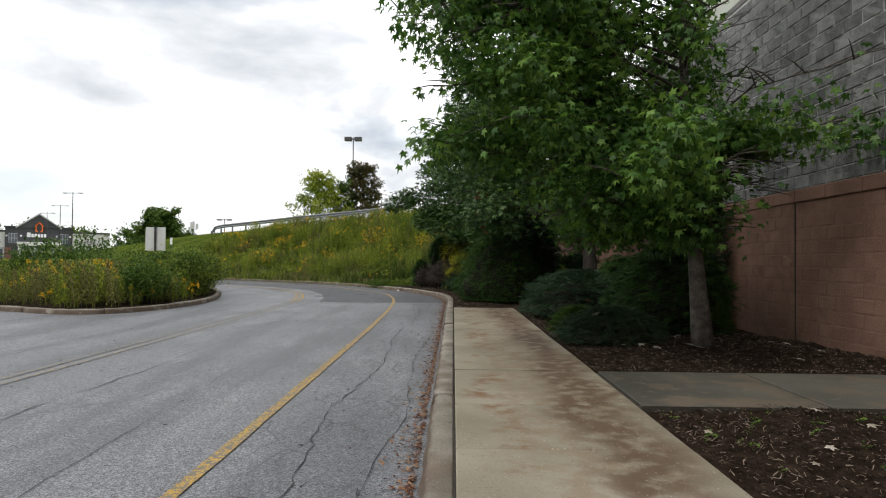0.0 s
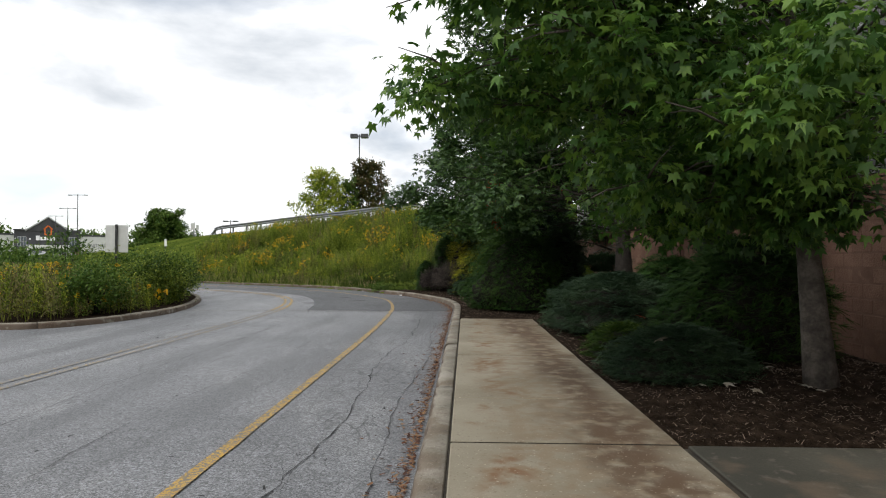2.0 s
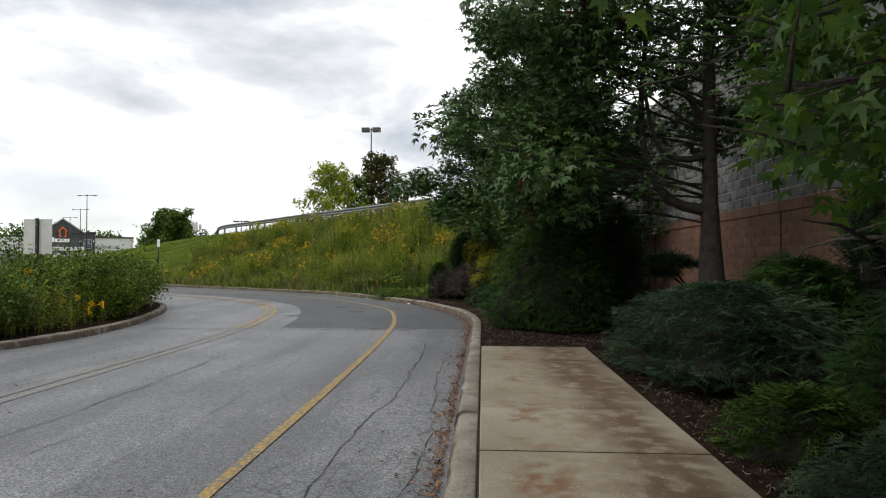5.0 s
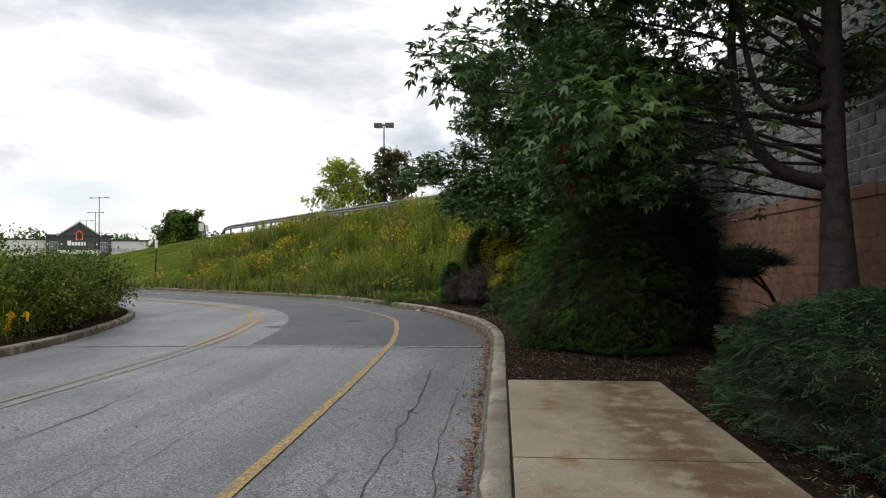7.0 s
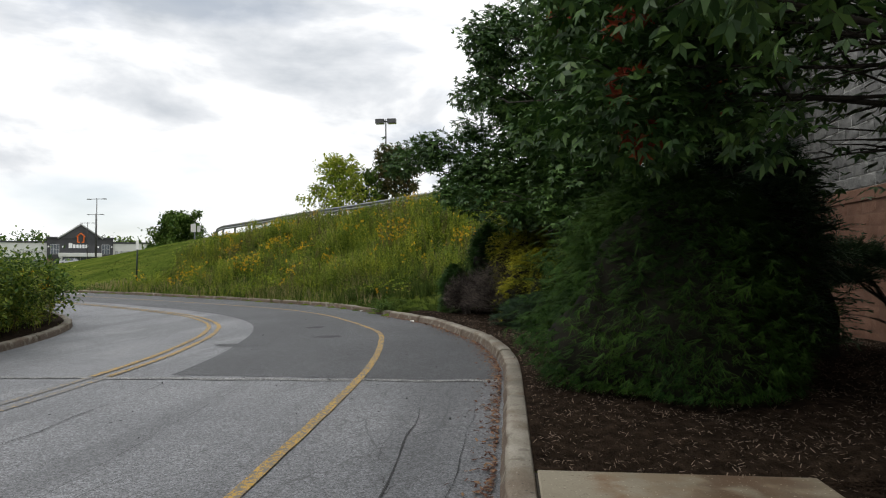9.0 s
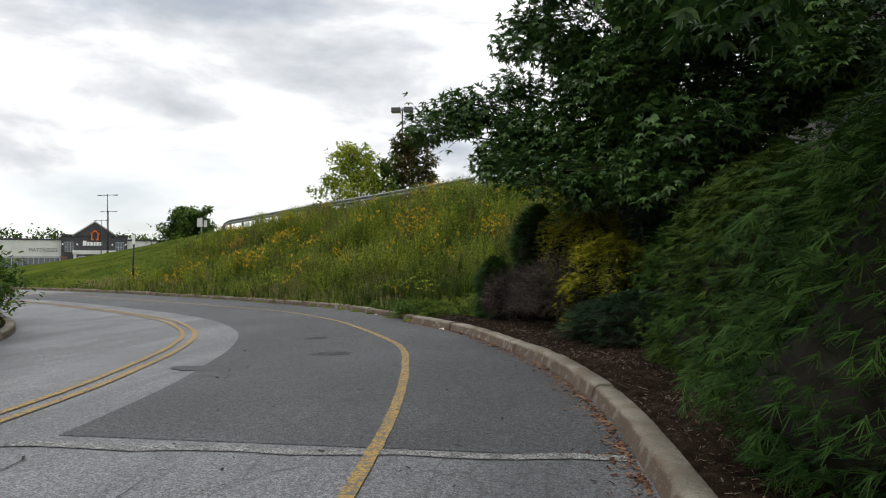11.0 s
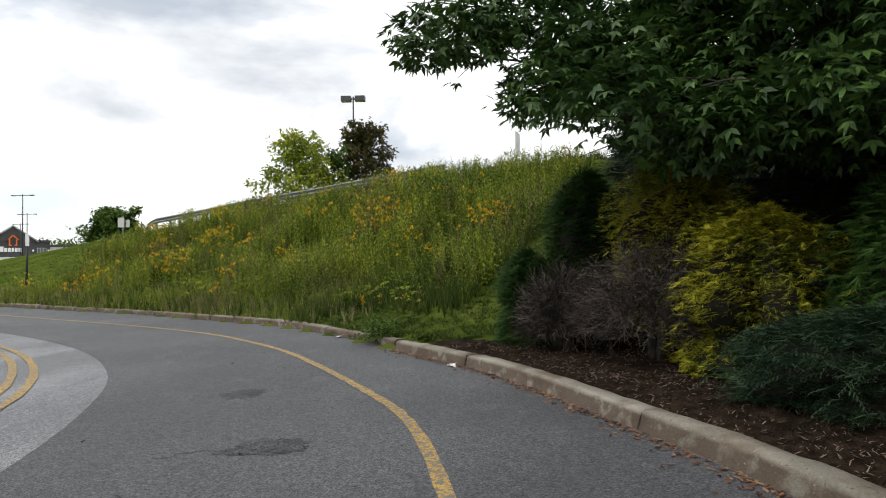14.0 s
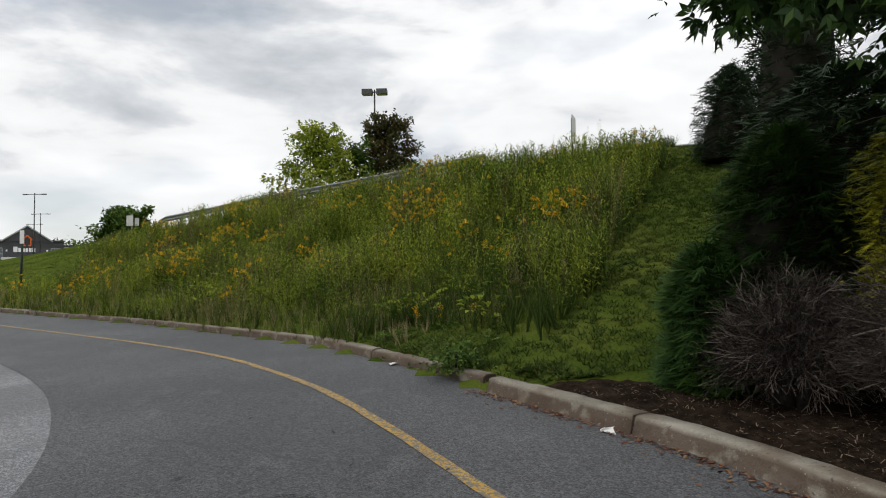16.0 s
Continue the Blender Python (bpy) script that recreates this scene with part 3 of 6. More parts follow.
def crack(pts, width, seed):
    """A wandering open crack in the road."""
    rng = np.random.default_rng(seed)
    L = curve(pts, 14)
    L = L + np.cumsum(rng.normal(0, 0.014, L.shape), 0) * np.linspace(1, 0.3, len(L))[:, None] + rng.normal(0, 0.018, L.shape)
    w = 0.55 * width * (0.15 + rng.random((len(L), 1)) * 0.9)
    T = unit(np.gradient(L, axis=0))
    Nn = np.stack([-T[:, 1], T[:, 0]], 1)
    return ribbon("crack", L + Nn * w / 2, L - Nn * w / 2, 0.0065, "tar", road)


CR = [([(-3.55, -2), (-3.6, 4), (-3.55, 8), (-3.62, 12), (-3.7, 16), (-3.9, 20)], 0.03),
      ([(-0.95, -2), (-1.0, 2.5), (-0.92, 5), (-1.05, 7), (-0.85, 9), (-0.95, 12), (-0.8, 15), (-0.9, 19)], 0.025),
      ([(-0.55, 1), (-0.6, 4), (-0.48, 7), (-0.55, 9.5), (-0.42, 12.5), (-0.5, 16), (-0.45, 19.5)], 0.018),
      ([(-1.9, -2), (-2.3, 4), (-2.6, 9)], 0.014), ([(-2.7, 9), (-2.4, 13), (-2.55, 18)], 0.016),
      ([(-3.2, 12), (-2.7, 15), (-3.0, 19.7)], 0.014), ([(-6.2, 2), (-6.0, 8), (-5.8, 14), (-6.1, 18)], 0.018)]
for k, (p, w) in enumerate(CR):
    crack(p, w, 20 + k)
rng = np.random.default_rng(8)
for k in range(34):
    y0 = rng.uniform(1.5, 19)
    x0 = rng.uniform(-1.15, -0.35)
    a = rng.uniform(0, math.pi)
    l = rng.uniform(0.2, 0.55)
    crack([(x0, y0), (x0 + l * 0.5 * math.cos(a), y0 + l * 0.7 * math.sin(a)), (x0 + l * math.cos(a + 0.4), y0 + l * 1.3 * math.sin(a + 0.4))], 0.012, 40 + k)
for k, (x, y) in enumerate(((-3.4, 24.3), (-3.7, 24.2), (-8.6, 27.0), (-4.2, 22.6))):
    crack([(x - 0.35, y), (x - 0.1, y + 0.12), (x + 0.1, y + 0.05), (x + 0.2, y + 0.2)], 0.03, 90 + k)


for k, (cx, cy, ra, rb) in enumerate(((-3.42, 24.45, 0.26, 0.22), (-4.2, 26.1, 0.2, 0.24), (-4.6, 23.2, 0.4, 0.18))):
    rngp = np.random.default_rng(60 + k)
    bm = bmesh.new()
    mid = bm.verts.new((cx, cy, 0.0062))
    rim = [bm.verts.new((cx + ra * math.cos(a) * q, cy + rb * math.sin(a) * q, 0.0062)) for a, q in zip(np.linspace(0, 2 * math.pi, 44)[:-1], rngp.uniform(0.7, 1.1, 43))]
    for i in range(43):
        bm.faces.new((mid, rim[i], rim[(i + 1) % 43]))
    part("worn_patch", bm, "asphalt_new" if k == 2 else "tar_worn", road, "dark crumbling asphalt patch")


# ---- kerbs ----
def kerb_run(owner, line, step, width, top, base=-0.1, seed=0, lean=0.02, side=1):
    """Kerb stones along a line (the back edge); their face is on the road side."""
    rng = np.random.default_rng(seed)
    seg = np.r_[0, np.cumsum(np.linalg.norm(np.diff(line, axis=0), axis=1))]
    at = lambda s: np.array([np.interp(s, seg, line[:, 0]), np.interp(s, seg, line[:, 1])])
    s = 0.0
    while s < seg[-1] - 0.2:
        e = min(s + step, seg[-1])
        n = max(2, int((e - s) / 0.14) + 1)
        bm = bmesh.new()
        dz = rng.normal(0, 0.006)
        rows = []
        for k, u in enumerate(np.linspace(s + 0.006, e - 0.006, n)):
            p, q = at(u), at(min(u + 0.05, seg[-1])) - at(max(u - 0.05, 0))
            q = q / np.linalg.norm(q)
            nn = np.array([-q[1], q[0]]) * side
            j = lambda a: rng.normal(0, a)
            prof = [(0, base), (0.0, top - 0.012 + dz), (0.012, top + dz + j(0.003)), (width - 0.045, top + dz + j(0.003)), (width - 0.012 + j(0.007), top - 0.014 + dz + j(0.005)), (width + j(0.007), top - 0.05 + dz + j(0.006)), (width + lean, base)]
            rows.append([bm.verts.new((*(p + nn * a), z)) for a, z in prof])
        for r0, r1 in zip(rows, rows[1:]):
            for i in range(len(r0) - 1):
                bm.faces.new((r0[i], r1[i], r1[i + 1], r0[i + 1])).smooth = i not in (0, 6)
        bm.faces.new(rows[0])
        bm.faces.new(rows[-1][::-1])
        bmesh.ops.recalc_face_normals(bm, faces=bm.faces)
        part("kerb_stone", bm, "kerb", owner)
        s = e


kerb = thing("kerb_road", "worn stained concrete kerb along the pavement", "kerb", kind="structure")
kerb_run(kerb, KERB_BACK + (-0.004, 0), 3.0, 0.17, 0.13, seed=3, lean=0.06)
far_kerb = thing("kerb_bank", "weathered low concrete kerb below the bank", "kerb", kind="structure")
kerb_run(far_kerb, offset_line(FAR_KERB, -0.16), 2.4, 0.16, 0.12, seed=4)

# ---- pavement ----
pavement = thing("pavement", "rust-stained concrete pavement slabs with dark joints", "pavement", kind="structure")
JOINTS = [-10, -8.5, -7, -5.5, -4, -2.5, -1.0, 0.45, 1.75, 3.05, 4.2, 5.4, 6.62, 8.2, 9.5, 10.75, 12.0, 13.2, 14.5, 15.75, 17.0]


def slab(x0, x1, y0, y1, top, owner, mat_="concrete"):
    """A slab with tooled edges."""
    bm = bmesh.new()
    g = 0.013
    e = 0.009
    x0, x1, y0, y1 = x0 + g, x1 - g, y0 + g, y1 - g
    r1 = [bm.verts.new((x, y, top - 0.14)) for x, y in ((x0, y0), (x1, y0), (x1, y1), (x0, y1))]
    r2 = [bm.verts.new((x, y, top - 0.008)) for x, y in ((x0, y0), (x1, y0), (x1, y1), (x0, y1))]
    r3 = [bm.verts.new((x, y, top)) for x, y in ((x0 + e, y0 + e), (x1 - e, y0 + e), (x1 - e, y1 - e), (x0 + e, y1 - e))]
    for a, b in ((r1, r2), (r2, r3)):
        for i in range(4):
            bm.faces.new((a[i], a[(i + 1) % 4], b[(i + 1) % 4], b[i])).material_index = 1 if a is r1 else 0
    bm.faces.new(r3)
    return part("slab", bm, [mat_, "gap"], owner)


rng = np.random.default_rng(5)
for k, (a, b) in enumerate(zip(JOINTS, JOINTS[1:])):
    slab(-0.001, 1.52, a, b, 0.13 + rng.normal(0, 0.002), pavement)
part("joint_bed", boxes(((-0.03, -10, -0.05), (1.50, 16.99, 0.108))), "gap", pavement, "dark dirt in the joints")
# slabs coloured darker for damp and for the shade under the tree
side_path = thing("pavement_side", "damp grey concrete path leading to the wall, tree shade in its colour", "pavement", kind="structure")
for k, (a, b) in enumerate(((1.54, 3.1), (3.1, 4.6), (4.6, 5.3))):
    slab(a, b, 6.62, 8.2, 0.128, side_path, "concrete_damp_shade")
part("joint_bed", boxes(((1.51, 6.63, -0.05), (5.3, 8.19, 0.105))), "gap", side_path, "dark dirt in the joints")

# ---- bed ----
bx, by = np.arange(-3.3, 5.6, 0.12), np.concatenate([np.arange(-10, 5, 0.5), np.arange(5, 30.2, 0.12)])
Xg, Yg = np.meshgrid(bx, by)
kx = np.interp(Yg, KERB_BACK[:, 1], KERB_BACK[:, 0])
left = np.where(Yg < 17.0, 1.50, kx - 0.03)
Xc = left + (5.5 - left) * np.linspace(0, 1, len(bx))[None] ** 1.3
Zc = bed_height(Xc, Yg) + np.random.default_rng(2).normal(0, 0.012, Xc.shape)
Zc = 0.115 + (Zc - 0.115) * smooth(0.0, 0.3, Xc - left)
Zc = np.where((Yg > 6.5) & (Yg < 8.3), 0.06, Zc)
w = len(bx)
i = (np.arange(len(by) - 1)[:, None] * w + np.arange(w - 1)[None])
i = i[(by[:-1] < 28.6)].ravel()
bed = link("mulch_bed", mesh_of("mulch_bed", np.stack([Xc.ravel(), Yg.ravel(), Zc.ravel()], 1), np.stack([i, i + 1, i + 1 + w, i + w], 1)), "mulch")
bed.data.polygons.foreach_set("use_smooth", np.ones(len(bed.data.polygons), bool))
tagged(bed, "dark bark mulch bed between pavement and wall", "mulch", kind="structure")

SLIVER = ([(-0.5, -0.07, 0), (0.45, -0.05, 0.03), (0.5, 0.06, 0.06), (-0.42, 0.08, 0.02), (0.05, 0, 0.10)], [(0, 1, 4), (1, 2, 4), (2, 3, 4), (3, 0, 4)])
CHIP = ([(-0.5, -0.2, 0), (0.42, -0.16, 0.02), (0.5, 0.14, 0.05), (-0.4, 0.2, 0.03), (0.05, 0, 0.14)], [(0, 1, 4), (1, 2, 4), (2, 3, 4), (3, 0, 4)])


def flat_scatter(n, xr, yr, seed, zf, size, ok=None, tilt=0.25):
    rng = np.random.default_rng(seed)
    x, y = rng.uniform(*xr, n), rng.uniform(*yr, n)
    if ok is not None:
        k = ok(x, y)
        x, y = x[k], y[k]
    P = np.stack([x, y, zf(x, y)], 1)
    a = rng.uniform(0, 2 * math.pi, len(x))
    D = np.stack([np.cos(a), np.sin(a), rng.normal(0, tilt, len(x))], 1)
    X, Yv, Z = frames_of(D, rng, np.array((0, 0, 1.0)))
    return P, D, X, Yv, Z, rng.uniform(*size, len(x))


in_bed = lambda x, y: ((y < 17) & (x > 1.55) | (y >= 17.05) & (x > np.interp(y, KERB_BACK[:, 1], KERB_BACK[:, 0]) + 0.02)) & ~((y > 6.55) & (y < 8.25))
P, D, X, Yv, Z, S = flat_scatter(150000, (-2.5, 5.3), (3.0, 28.4), 11, lambda x, y: 0.115 + (bed_height(x, y) - 0.115) * smooth(0.0, 0.3, x - np.where(y < 17, 1.5, np.interp(y, KERB_BACK[:, 1], KERB_BACK[:, 0]) - 0.03)) + 0.006, (0.010, 0.048), in_bed, 0.45)
chips = link("bark_chips", mesh_of("bark_chips", *scatter(*SLIVER, P, Yv, X, Z, S)), "chip")
tagged(chips, "loose shredded bark chips on the bed", "mulch", kind="stuff")
# dry litter in the gutter
rng = np.random.default_rng(12)
n = 5200
seg = np.cumsum(np.r_[0, np.linalg.norm(np.diff(face, axis=0), axis=1)])
u = rng.uniform(14, seg[-1], n)
lx, ly = np.interp(u, seg, face[:, 0]), np.interp(u, seg, face[:, 1])
P = np.stack([lx - 0.04 - rng.exponential(0.06, n) * (0.4 + rng.random(n)), ly, np.full(n, 0.012)], 1)
a = rng.uniform(0, 6.28, n)
X, Yv, Z = frames_of(np.stack([np.cos(a), np.sin(a), rng.normal(0, 0.2, n)], 1), rng, np.array((0, 0, 1.0)))
tagged(link("gutter_litter", mesh_of("gutter_litter", *scatter(*CHIP, P, Yv, X, Z, rng.uniform(0.012, 0.05, n))), "litter"), "rusty brown dry leaf litter in the gutter", "leaf litter", kind="stuff")

# ---- leaves, sprays ----
def star(points=5, notch=0.42, droop=0.12, fold=0.05):
    """A lobed leaf: stem at the origin, tip along y."""
    V, F = [(0, 0.18, 0)], []
    tips = [(-1.9, 0.55), (-0.95, 0.85), (0, 1.0), (0.95, 0.85), (1.9, 0.55)]
    edge = [(-2.6, 0.16)] + [None] * 9 + [(2.6, 0.16)]
    for k, (a, r) in enumerate(tips):
        edge[1 + 2 * k] = (a, r)
        if k < 4:
            edge[2 + 2 * k] = ((a + tips[k + 1][0]) / 2, notch)
    for k, (a, r) in enumerate(edge):
        x, y = r * math.sin(a) * 0.62, 0.18 + r * math.cos(a) * 0.8
        V.append((x, y, (-droop if k % 2 else fold) * r))
    for k in range(5):
        F.append((0, 1 + 2 * k, 2 + 2 * k, 3 + 2 * k))
    return V, F


STAR = star()
KITES = ([(0, 0.1, 0), (-0.16, 0.5, 0.04), (0, 1.0, -0.1), (0.16, 0.5, 0.04), (0.02, 0.08, 0), (0.34, 0.22, 0.03), (0.62, 0.62, -0.1), (0.16, 0.46, 0.03), (-0.02, 0.08, 0), (-0.16, 0.46, 0.03), (-0.62, 0.62, -0.1), (-0.34, 0.22, 0.03)], [(0, 1, 2, 3), (4, 5, 6, 7), (8, 9, 10, 11)])
OVAL = ([(0, 0, 0), (0.28, 0.4, 0.06), (0.2, 0.75, 0.03), (0, 1, -0.06), (-0.2, 0.75, 0.03), (-0.28, 0.4, 0.06)], [(0, 1, 2, 3), (0, 3, 4, 5)])
BLADE = ([(-0.03, 0, 0), (0.03, 0, 0), (0.022, 0.6, 0.02), (-0.022, 0.6, 0.02), (0.004, 1, -0.08), (-0.004, 1, -0.08)], [(0, 1, 2, 3), (3, 2, 4, 5)])


def thread_spray(seed=1, n=9, spread=0.6, hang=0.5, width=0.022):
    """Thin cords that fan out and hang, as on a thread-leaf cypress."""
    rng = np.random.default_rng(seed)
    V, F = [], []
    for k in range(n):
        a = rng.uniform(-1, 1) * spread
        l = rng.uniform(0.55, 1.0)
        y0 = rng.uniform(0, 0.35)
        prev = None
        for j, t in enumerate((0, 1.0)):
            x, y, z = math.sin(a) * l * t + rng.normal(0, 0.02), y0 + math.cos(a) * l * t, 0.12 * t - hang * l * t * t + rng.normal(0, 0.02)
            w = width * (1 - 0.6 * t)
            V += [(x - w * math.cos(a), y + w * math.sin(a), z), (x + w * math.cos(a), y - w * math.sin(a), z + w * 0.6)]
            m = len(V)
            if j:
                F.append((m - 4, m - 3, m - 1, m - 2))
    return V, F


def feather_spray(pairs=7, leaf=0.34, droop=0.15):
    """A flat needle-clad twig with short side twigs."""
    V, F = [], []
    V += [(-0.02, 0, 0), (0.02, 0, 0), (0.012, 1, -droop), (-0.012, 1, -droop)]
    F.append((0, 1, 2, 3))
    for k in range(pairs):
        t = 0.1 + 0.88 * k / (pairs - 1)
        l = leaf * (1.15 - 0.75 * t) * (1 + 0.25 * math.sin(5 * k))
        for sgn in (-1, 1):
            b = (0, t, -droop * t * t)
            c = (sgn * l * 0.75, t + l * 0.65, -droop * t * t + 0.05 * math.sin(3 * k))
            n = len(V)
            V += [(b[0], b[1] - 0.035, b[2]), (b[0], b[1] + 0.035, b[2] + 0.02), (c[0] + sgn * 0.01, c[1] + 0.03, c[2]), (c[0], c[1] - 0.02, c[2] - 0.02)]
            F.append((n, n + 1, n + 2, n + 3))
    return V, F


def lumps(seed, amount=0.16, scale=1.6):
    o = Vector((seed * 7.3, seed * 3.1, seed * 1.7))
    return lambda d: 1 + amount * 2 * noise.noise(Vector(d) * scale + o)


def evergreen(name, label, category, at, radius, high, mats, spray, count, size, seed, hang=0.35, low=0.0, layers=0, amount=0.18, cone=0.0, core=0.78, up_tilt=0.0, lumps_scale=1.8):
    """A dense evergreen shrub: an added dark core for inner shade and sprays of foliage over its lumpy outline. layers:
    horizontal tiers.
    """
    rng = np.random.default_rng(seed)
    rx, ry = radius if isinstance(radius, tuple) else (radius, radius)
    base = float(bed_height(*at)) if at[0] > -3.2 else float(height(*at))
    top = thing(name, label, category, (at[0], at[1], base - 0.03), 0)
    lump = lumps(seed, amount, lumps_scale)
    def profile(u):
        """Half width at a share u of the height."""
        w = np.clip((u - low) / (1 - low), -1, 1)
        return np.sqrt(np.clip(1 - np.abs(w) ** 2.3, 0.0, 1)) * (1 - cone * np.clip(w, 0, 1)) * (0.86 + 0.14 * np.clip(w * 6, 0, 1))

    # added solid core that blocks light and darkens the gaps between sprays
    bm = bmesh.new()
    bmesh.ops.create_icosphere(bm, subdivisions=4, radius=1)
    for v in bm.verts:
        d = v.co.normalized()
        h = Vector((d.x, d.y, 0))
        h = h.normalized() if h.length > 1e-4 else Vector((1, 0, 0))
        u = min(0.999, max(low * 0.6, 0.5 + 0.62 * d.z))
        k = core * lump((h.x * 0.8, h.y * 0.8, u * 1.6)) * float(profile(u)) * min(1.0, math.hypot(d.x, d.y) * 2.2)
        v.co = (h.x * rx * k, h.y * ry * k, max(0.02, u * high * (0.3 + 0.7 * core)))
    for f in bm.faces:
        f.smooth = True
    part("inner_mass", bm, "shade_core", top, "near-black solid core standing in for inner shade")
    for k in range(5):
        a = k * 1.3
        bm = bmesh.new()
        tube(bm, [(0.1 * math.cos(a), 0.1 * math.sin(a), -0.05), (0.3 * rx * math.cos(a), 0.3 * ry * math.sin(a), 0.3 * high), (0.5 * rx * math.cos(a), 0.5 * ry * math.sin(a), 0.55 * high)], [0.035, 0.025, 0.012], 6)
        part("stem", bm, "bark_dark", top)
    # foliage
    az = rng.uniform(0, 2 * math.pi, count)
    u = low * 0.7 + (1 - low * 0.7) * rng.random(count) ** (1.0 + 0.6 * cone)
    if layers:
        u = (np.floor(u * layers) + 0.75 + 0.18 * rng.normal(size=count)) / layers
    u = np.clip(u, 0.03, 0.995)
    hx, hy = np.cos(az), np.sin(az)
    k = np.array([lump((x * 0.8, y * 0.8, z * 1.6)) for x, y, z in zip(hx, hy, u)])
    depth = 1 - 0.32 * rng.random(count) ** 1.5
    # the top is filled too
    cap = rng.random(count) < 0.22
    depth = np.where(cap, np.sqrt(rng.random(count)), depth)
    uc = low + (1 - low) * np.power(np.clip(1 - depth ** 2, 0, 1), 1 / 2.3)
    u = np.where(cap, np.clip(uc * (0.93 + 0.07 * rng.random(count)), 0.05, 0.99), u)
    pr = np.where(cap, depth, profile(u) * depth)
    zz = u * high * (0.82 + 0.18 * k)
    P = np.stack([hx * rx * k * pr, hy * ry * k * pr, zz], 1)
    out = np.stack([hx, hy, np.full(count, up_tilt) + 0.5 * np.clip(u, 0, 1) ** 3], 1)
    a = rng.normal(0, 0.85, count)
    ca, sa = np.cos(a), np.sin(a)
    G = np.stack([out[:, 0] * ca - out[:, 1] * sa, out[:, 0] * sa + out[:, 1] * ca, out[:, 2] + rng.normal(0, 0.38, count) - hang * rng.random(count)], 1)
    X, Yv, Z = frames_of(G, rng, np.array((0, 0, 1.0)))
    S = size * rng.uniform(0.6, 1.25, count)
    P = P - unit(G) * (S * 0.55)[:, None]
    P[:, 2] = np.maximum(P[:, 2], 0.03)
    V, F = scatter(*spray, P, X, Yv, Z, S)
    V[:, 2] = np.maximum(V[:, 2], 0.02)
    link("foliage", mesh_of("foliage", V, F), mats, top)
    return top


THREAD = thread_spray(1, 9, 0.95, 0.45, 0.024)
THREAD_B = thread_spray(7, 8, 1.3, 0.25, 0.028)
FEATHER = feather_spray(5, 0.42)


# ---- trees ----
def tree(name, label, at, base, trunk, limbs, leaf_mat, leaf, seed, per_twig=11, twigs=3, subs=12, leaf_size=(0.09, 0.15), bark="bark", lean=(0, 0), red=0, droop=0.5, sub_len=0.75, min_z=0.0, per_lobe=100, lobe=1.0, keep=None, forks=()):
    """A broadleaf tree. trunk: height, foot radius, top radius. forks: bare stout limbs (points, first and last radius). limbs: (height, azimuth, length, rise, sag)."""
    rng = np.random.default_rng(seed)
    top = thing(name, label, "tree", (at[0], at[1], base), 0)
    H, r0, r1 = trunk
    n = 12
    tp = [Vector((lean[0] * t * H + 0.05 * math.sin(5 * t + seed), lean[1] * t * H + 0.05 * math.cos(4 * t + seed) - 0.05, -0.15 + (H + 0.15) * t)) for t in (k / n for k in range(n + 1))]
    tr = [(r0 * 1.5 if k == 0 else r0 * 1.12 if k == 1 else (r0 + (r1 - r0) * k / n) * (0.8 if k > 2 else 1.0)) for k in range(n + 1)]
    part("trunk", tube(bmesh.new(), tp, tr, 12), bark, top)
    for pts, ra, rb in forks:
        line = curve(pts, 5)
        part("limb", tube(bmesh.new(), line, [ra + (rb - ra) * k / (len(line) - 1) for k in range(len(line))], 9), bark, top)
    LP, LD, tw = [], [], bmesh.new()

    def on_trunk(z):
        t = max(0, min(1, (z + 0.15) / (H + 0.15))) * n
        k = min(n - 1, int(t))
        return tp[k].lerp(tp[k + 1], t - k), tr[k]

    for z, az, length, rise, sag, *stout in limbs:
        p0, rr = on_trunk(z)
        az = radians(az)
        pts, rad = [], []
        lr = min(rr * 0.5, 0.006 + 0.0052 * length) if not stout else rr * stout[0]
        wob = np.cumsum(rng.normal(0, 0.055, (9, 3)), 0)
        for k in range(9):
            t = k / 8
            pts.append(p0 + Vector((math.cos(az) * length * t, math.sin(az) * length * t, rise * t - sag * t * t)) + Vector(wob[k]) * t * min(1, length / 2))
            rad.append(lr * (1 - 0.82 * t))
        part("limb", tube(bmesh.new(), pts, rad, 6), bark, top)
        for t in (0.4, 0.58, 0.76, 0.93):
            q = pts[min(7, int(t * 8))].lerp(pts[min(8, int(t * 8) + 1)], t * 8 - int(t * 8))
            rad_l = min(0.72, 0.36 + 0.09 * length) * (1.15 - 0.45 * t) * rng.uniform(0.75, 1.2) * lobe
            g = unit(rng.normal(size=(per_lobe, 3))) * (rng.random((per_lobe, 1)) ** 0.45) * rad_l * (1, 1, 0.7)
            sh = np.array((rng.normal(0, 0.3), rng.normal(0, 0.3), rng.normal(0, 0.12))) * lobe
            LP.extend(np.array(q) + g + sh)
            LD.extend(unit(g) * 0.7 + rng.normal(0, 0.5, (per_lobe, 3)) - (0, 0, droop))
        for j in range(subs):
            t = 0.22 + 0.78 * (j + rng.random()) / subs
            q = pts[min(7, int(t * 8))].lerp(pts[min(8, int(t * 8) + 1)], t * 8 - int(t * 8))
            sa = az + rng.choice((-1, 1)) * rng.uniform(0.3, 1.3)
            sl = sub_len * (0.55 + 0.6 * rng.random()) * (1.15 - 0.5 * t) * min(1.2, 0.45 + length / 4)
            sd = Vector((math.cos(sa), math.sin(sa), rng.uniform(-0.25, 0.5)))
            e = q + sd * sl - Vector((0, 0, 0.12 * sl))
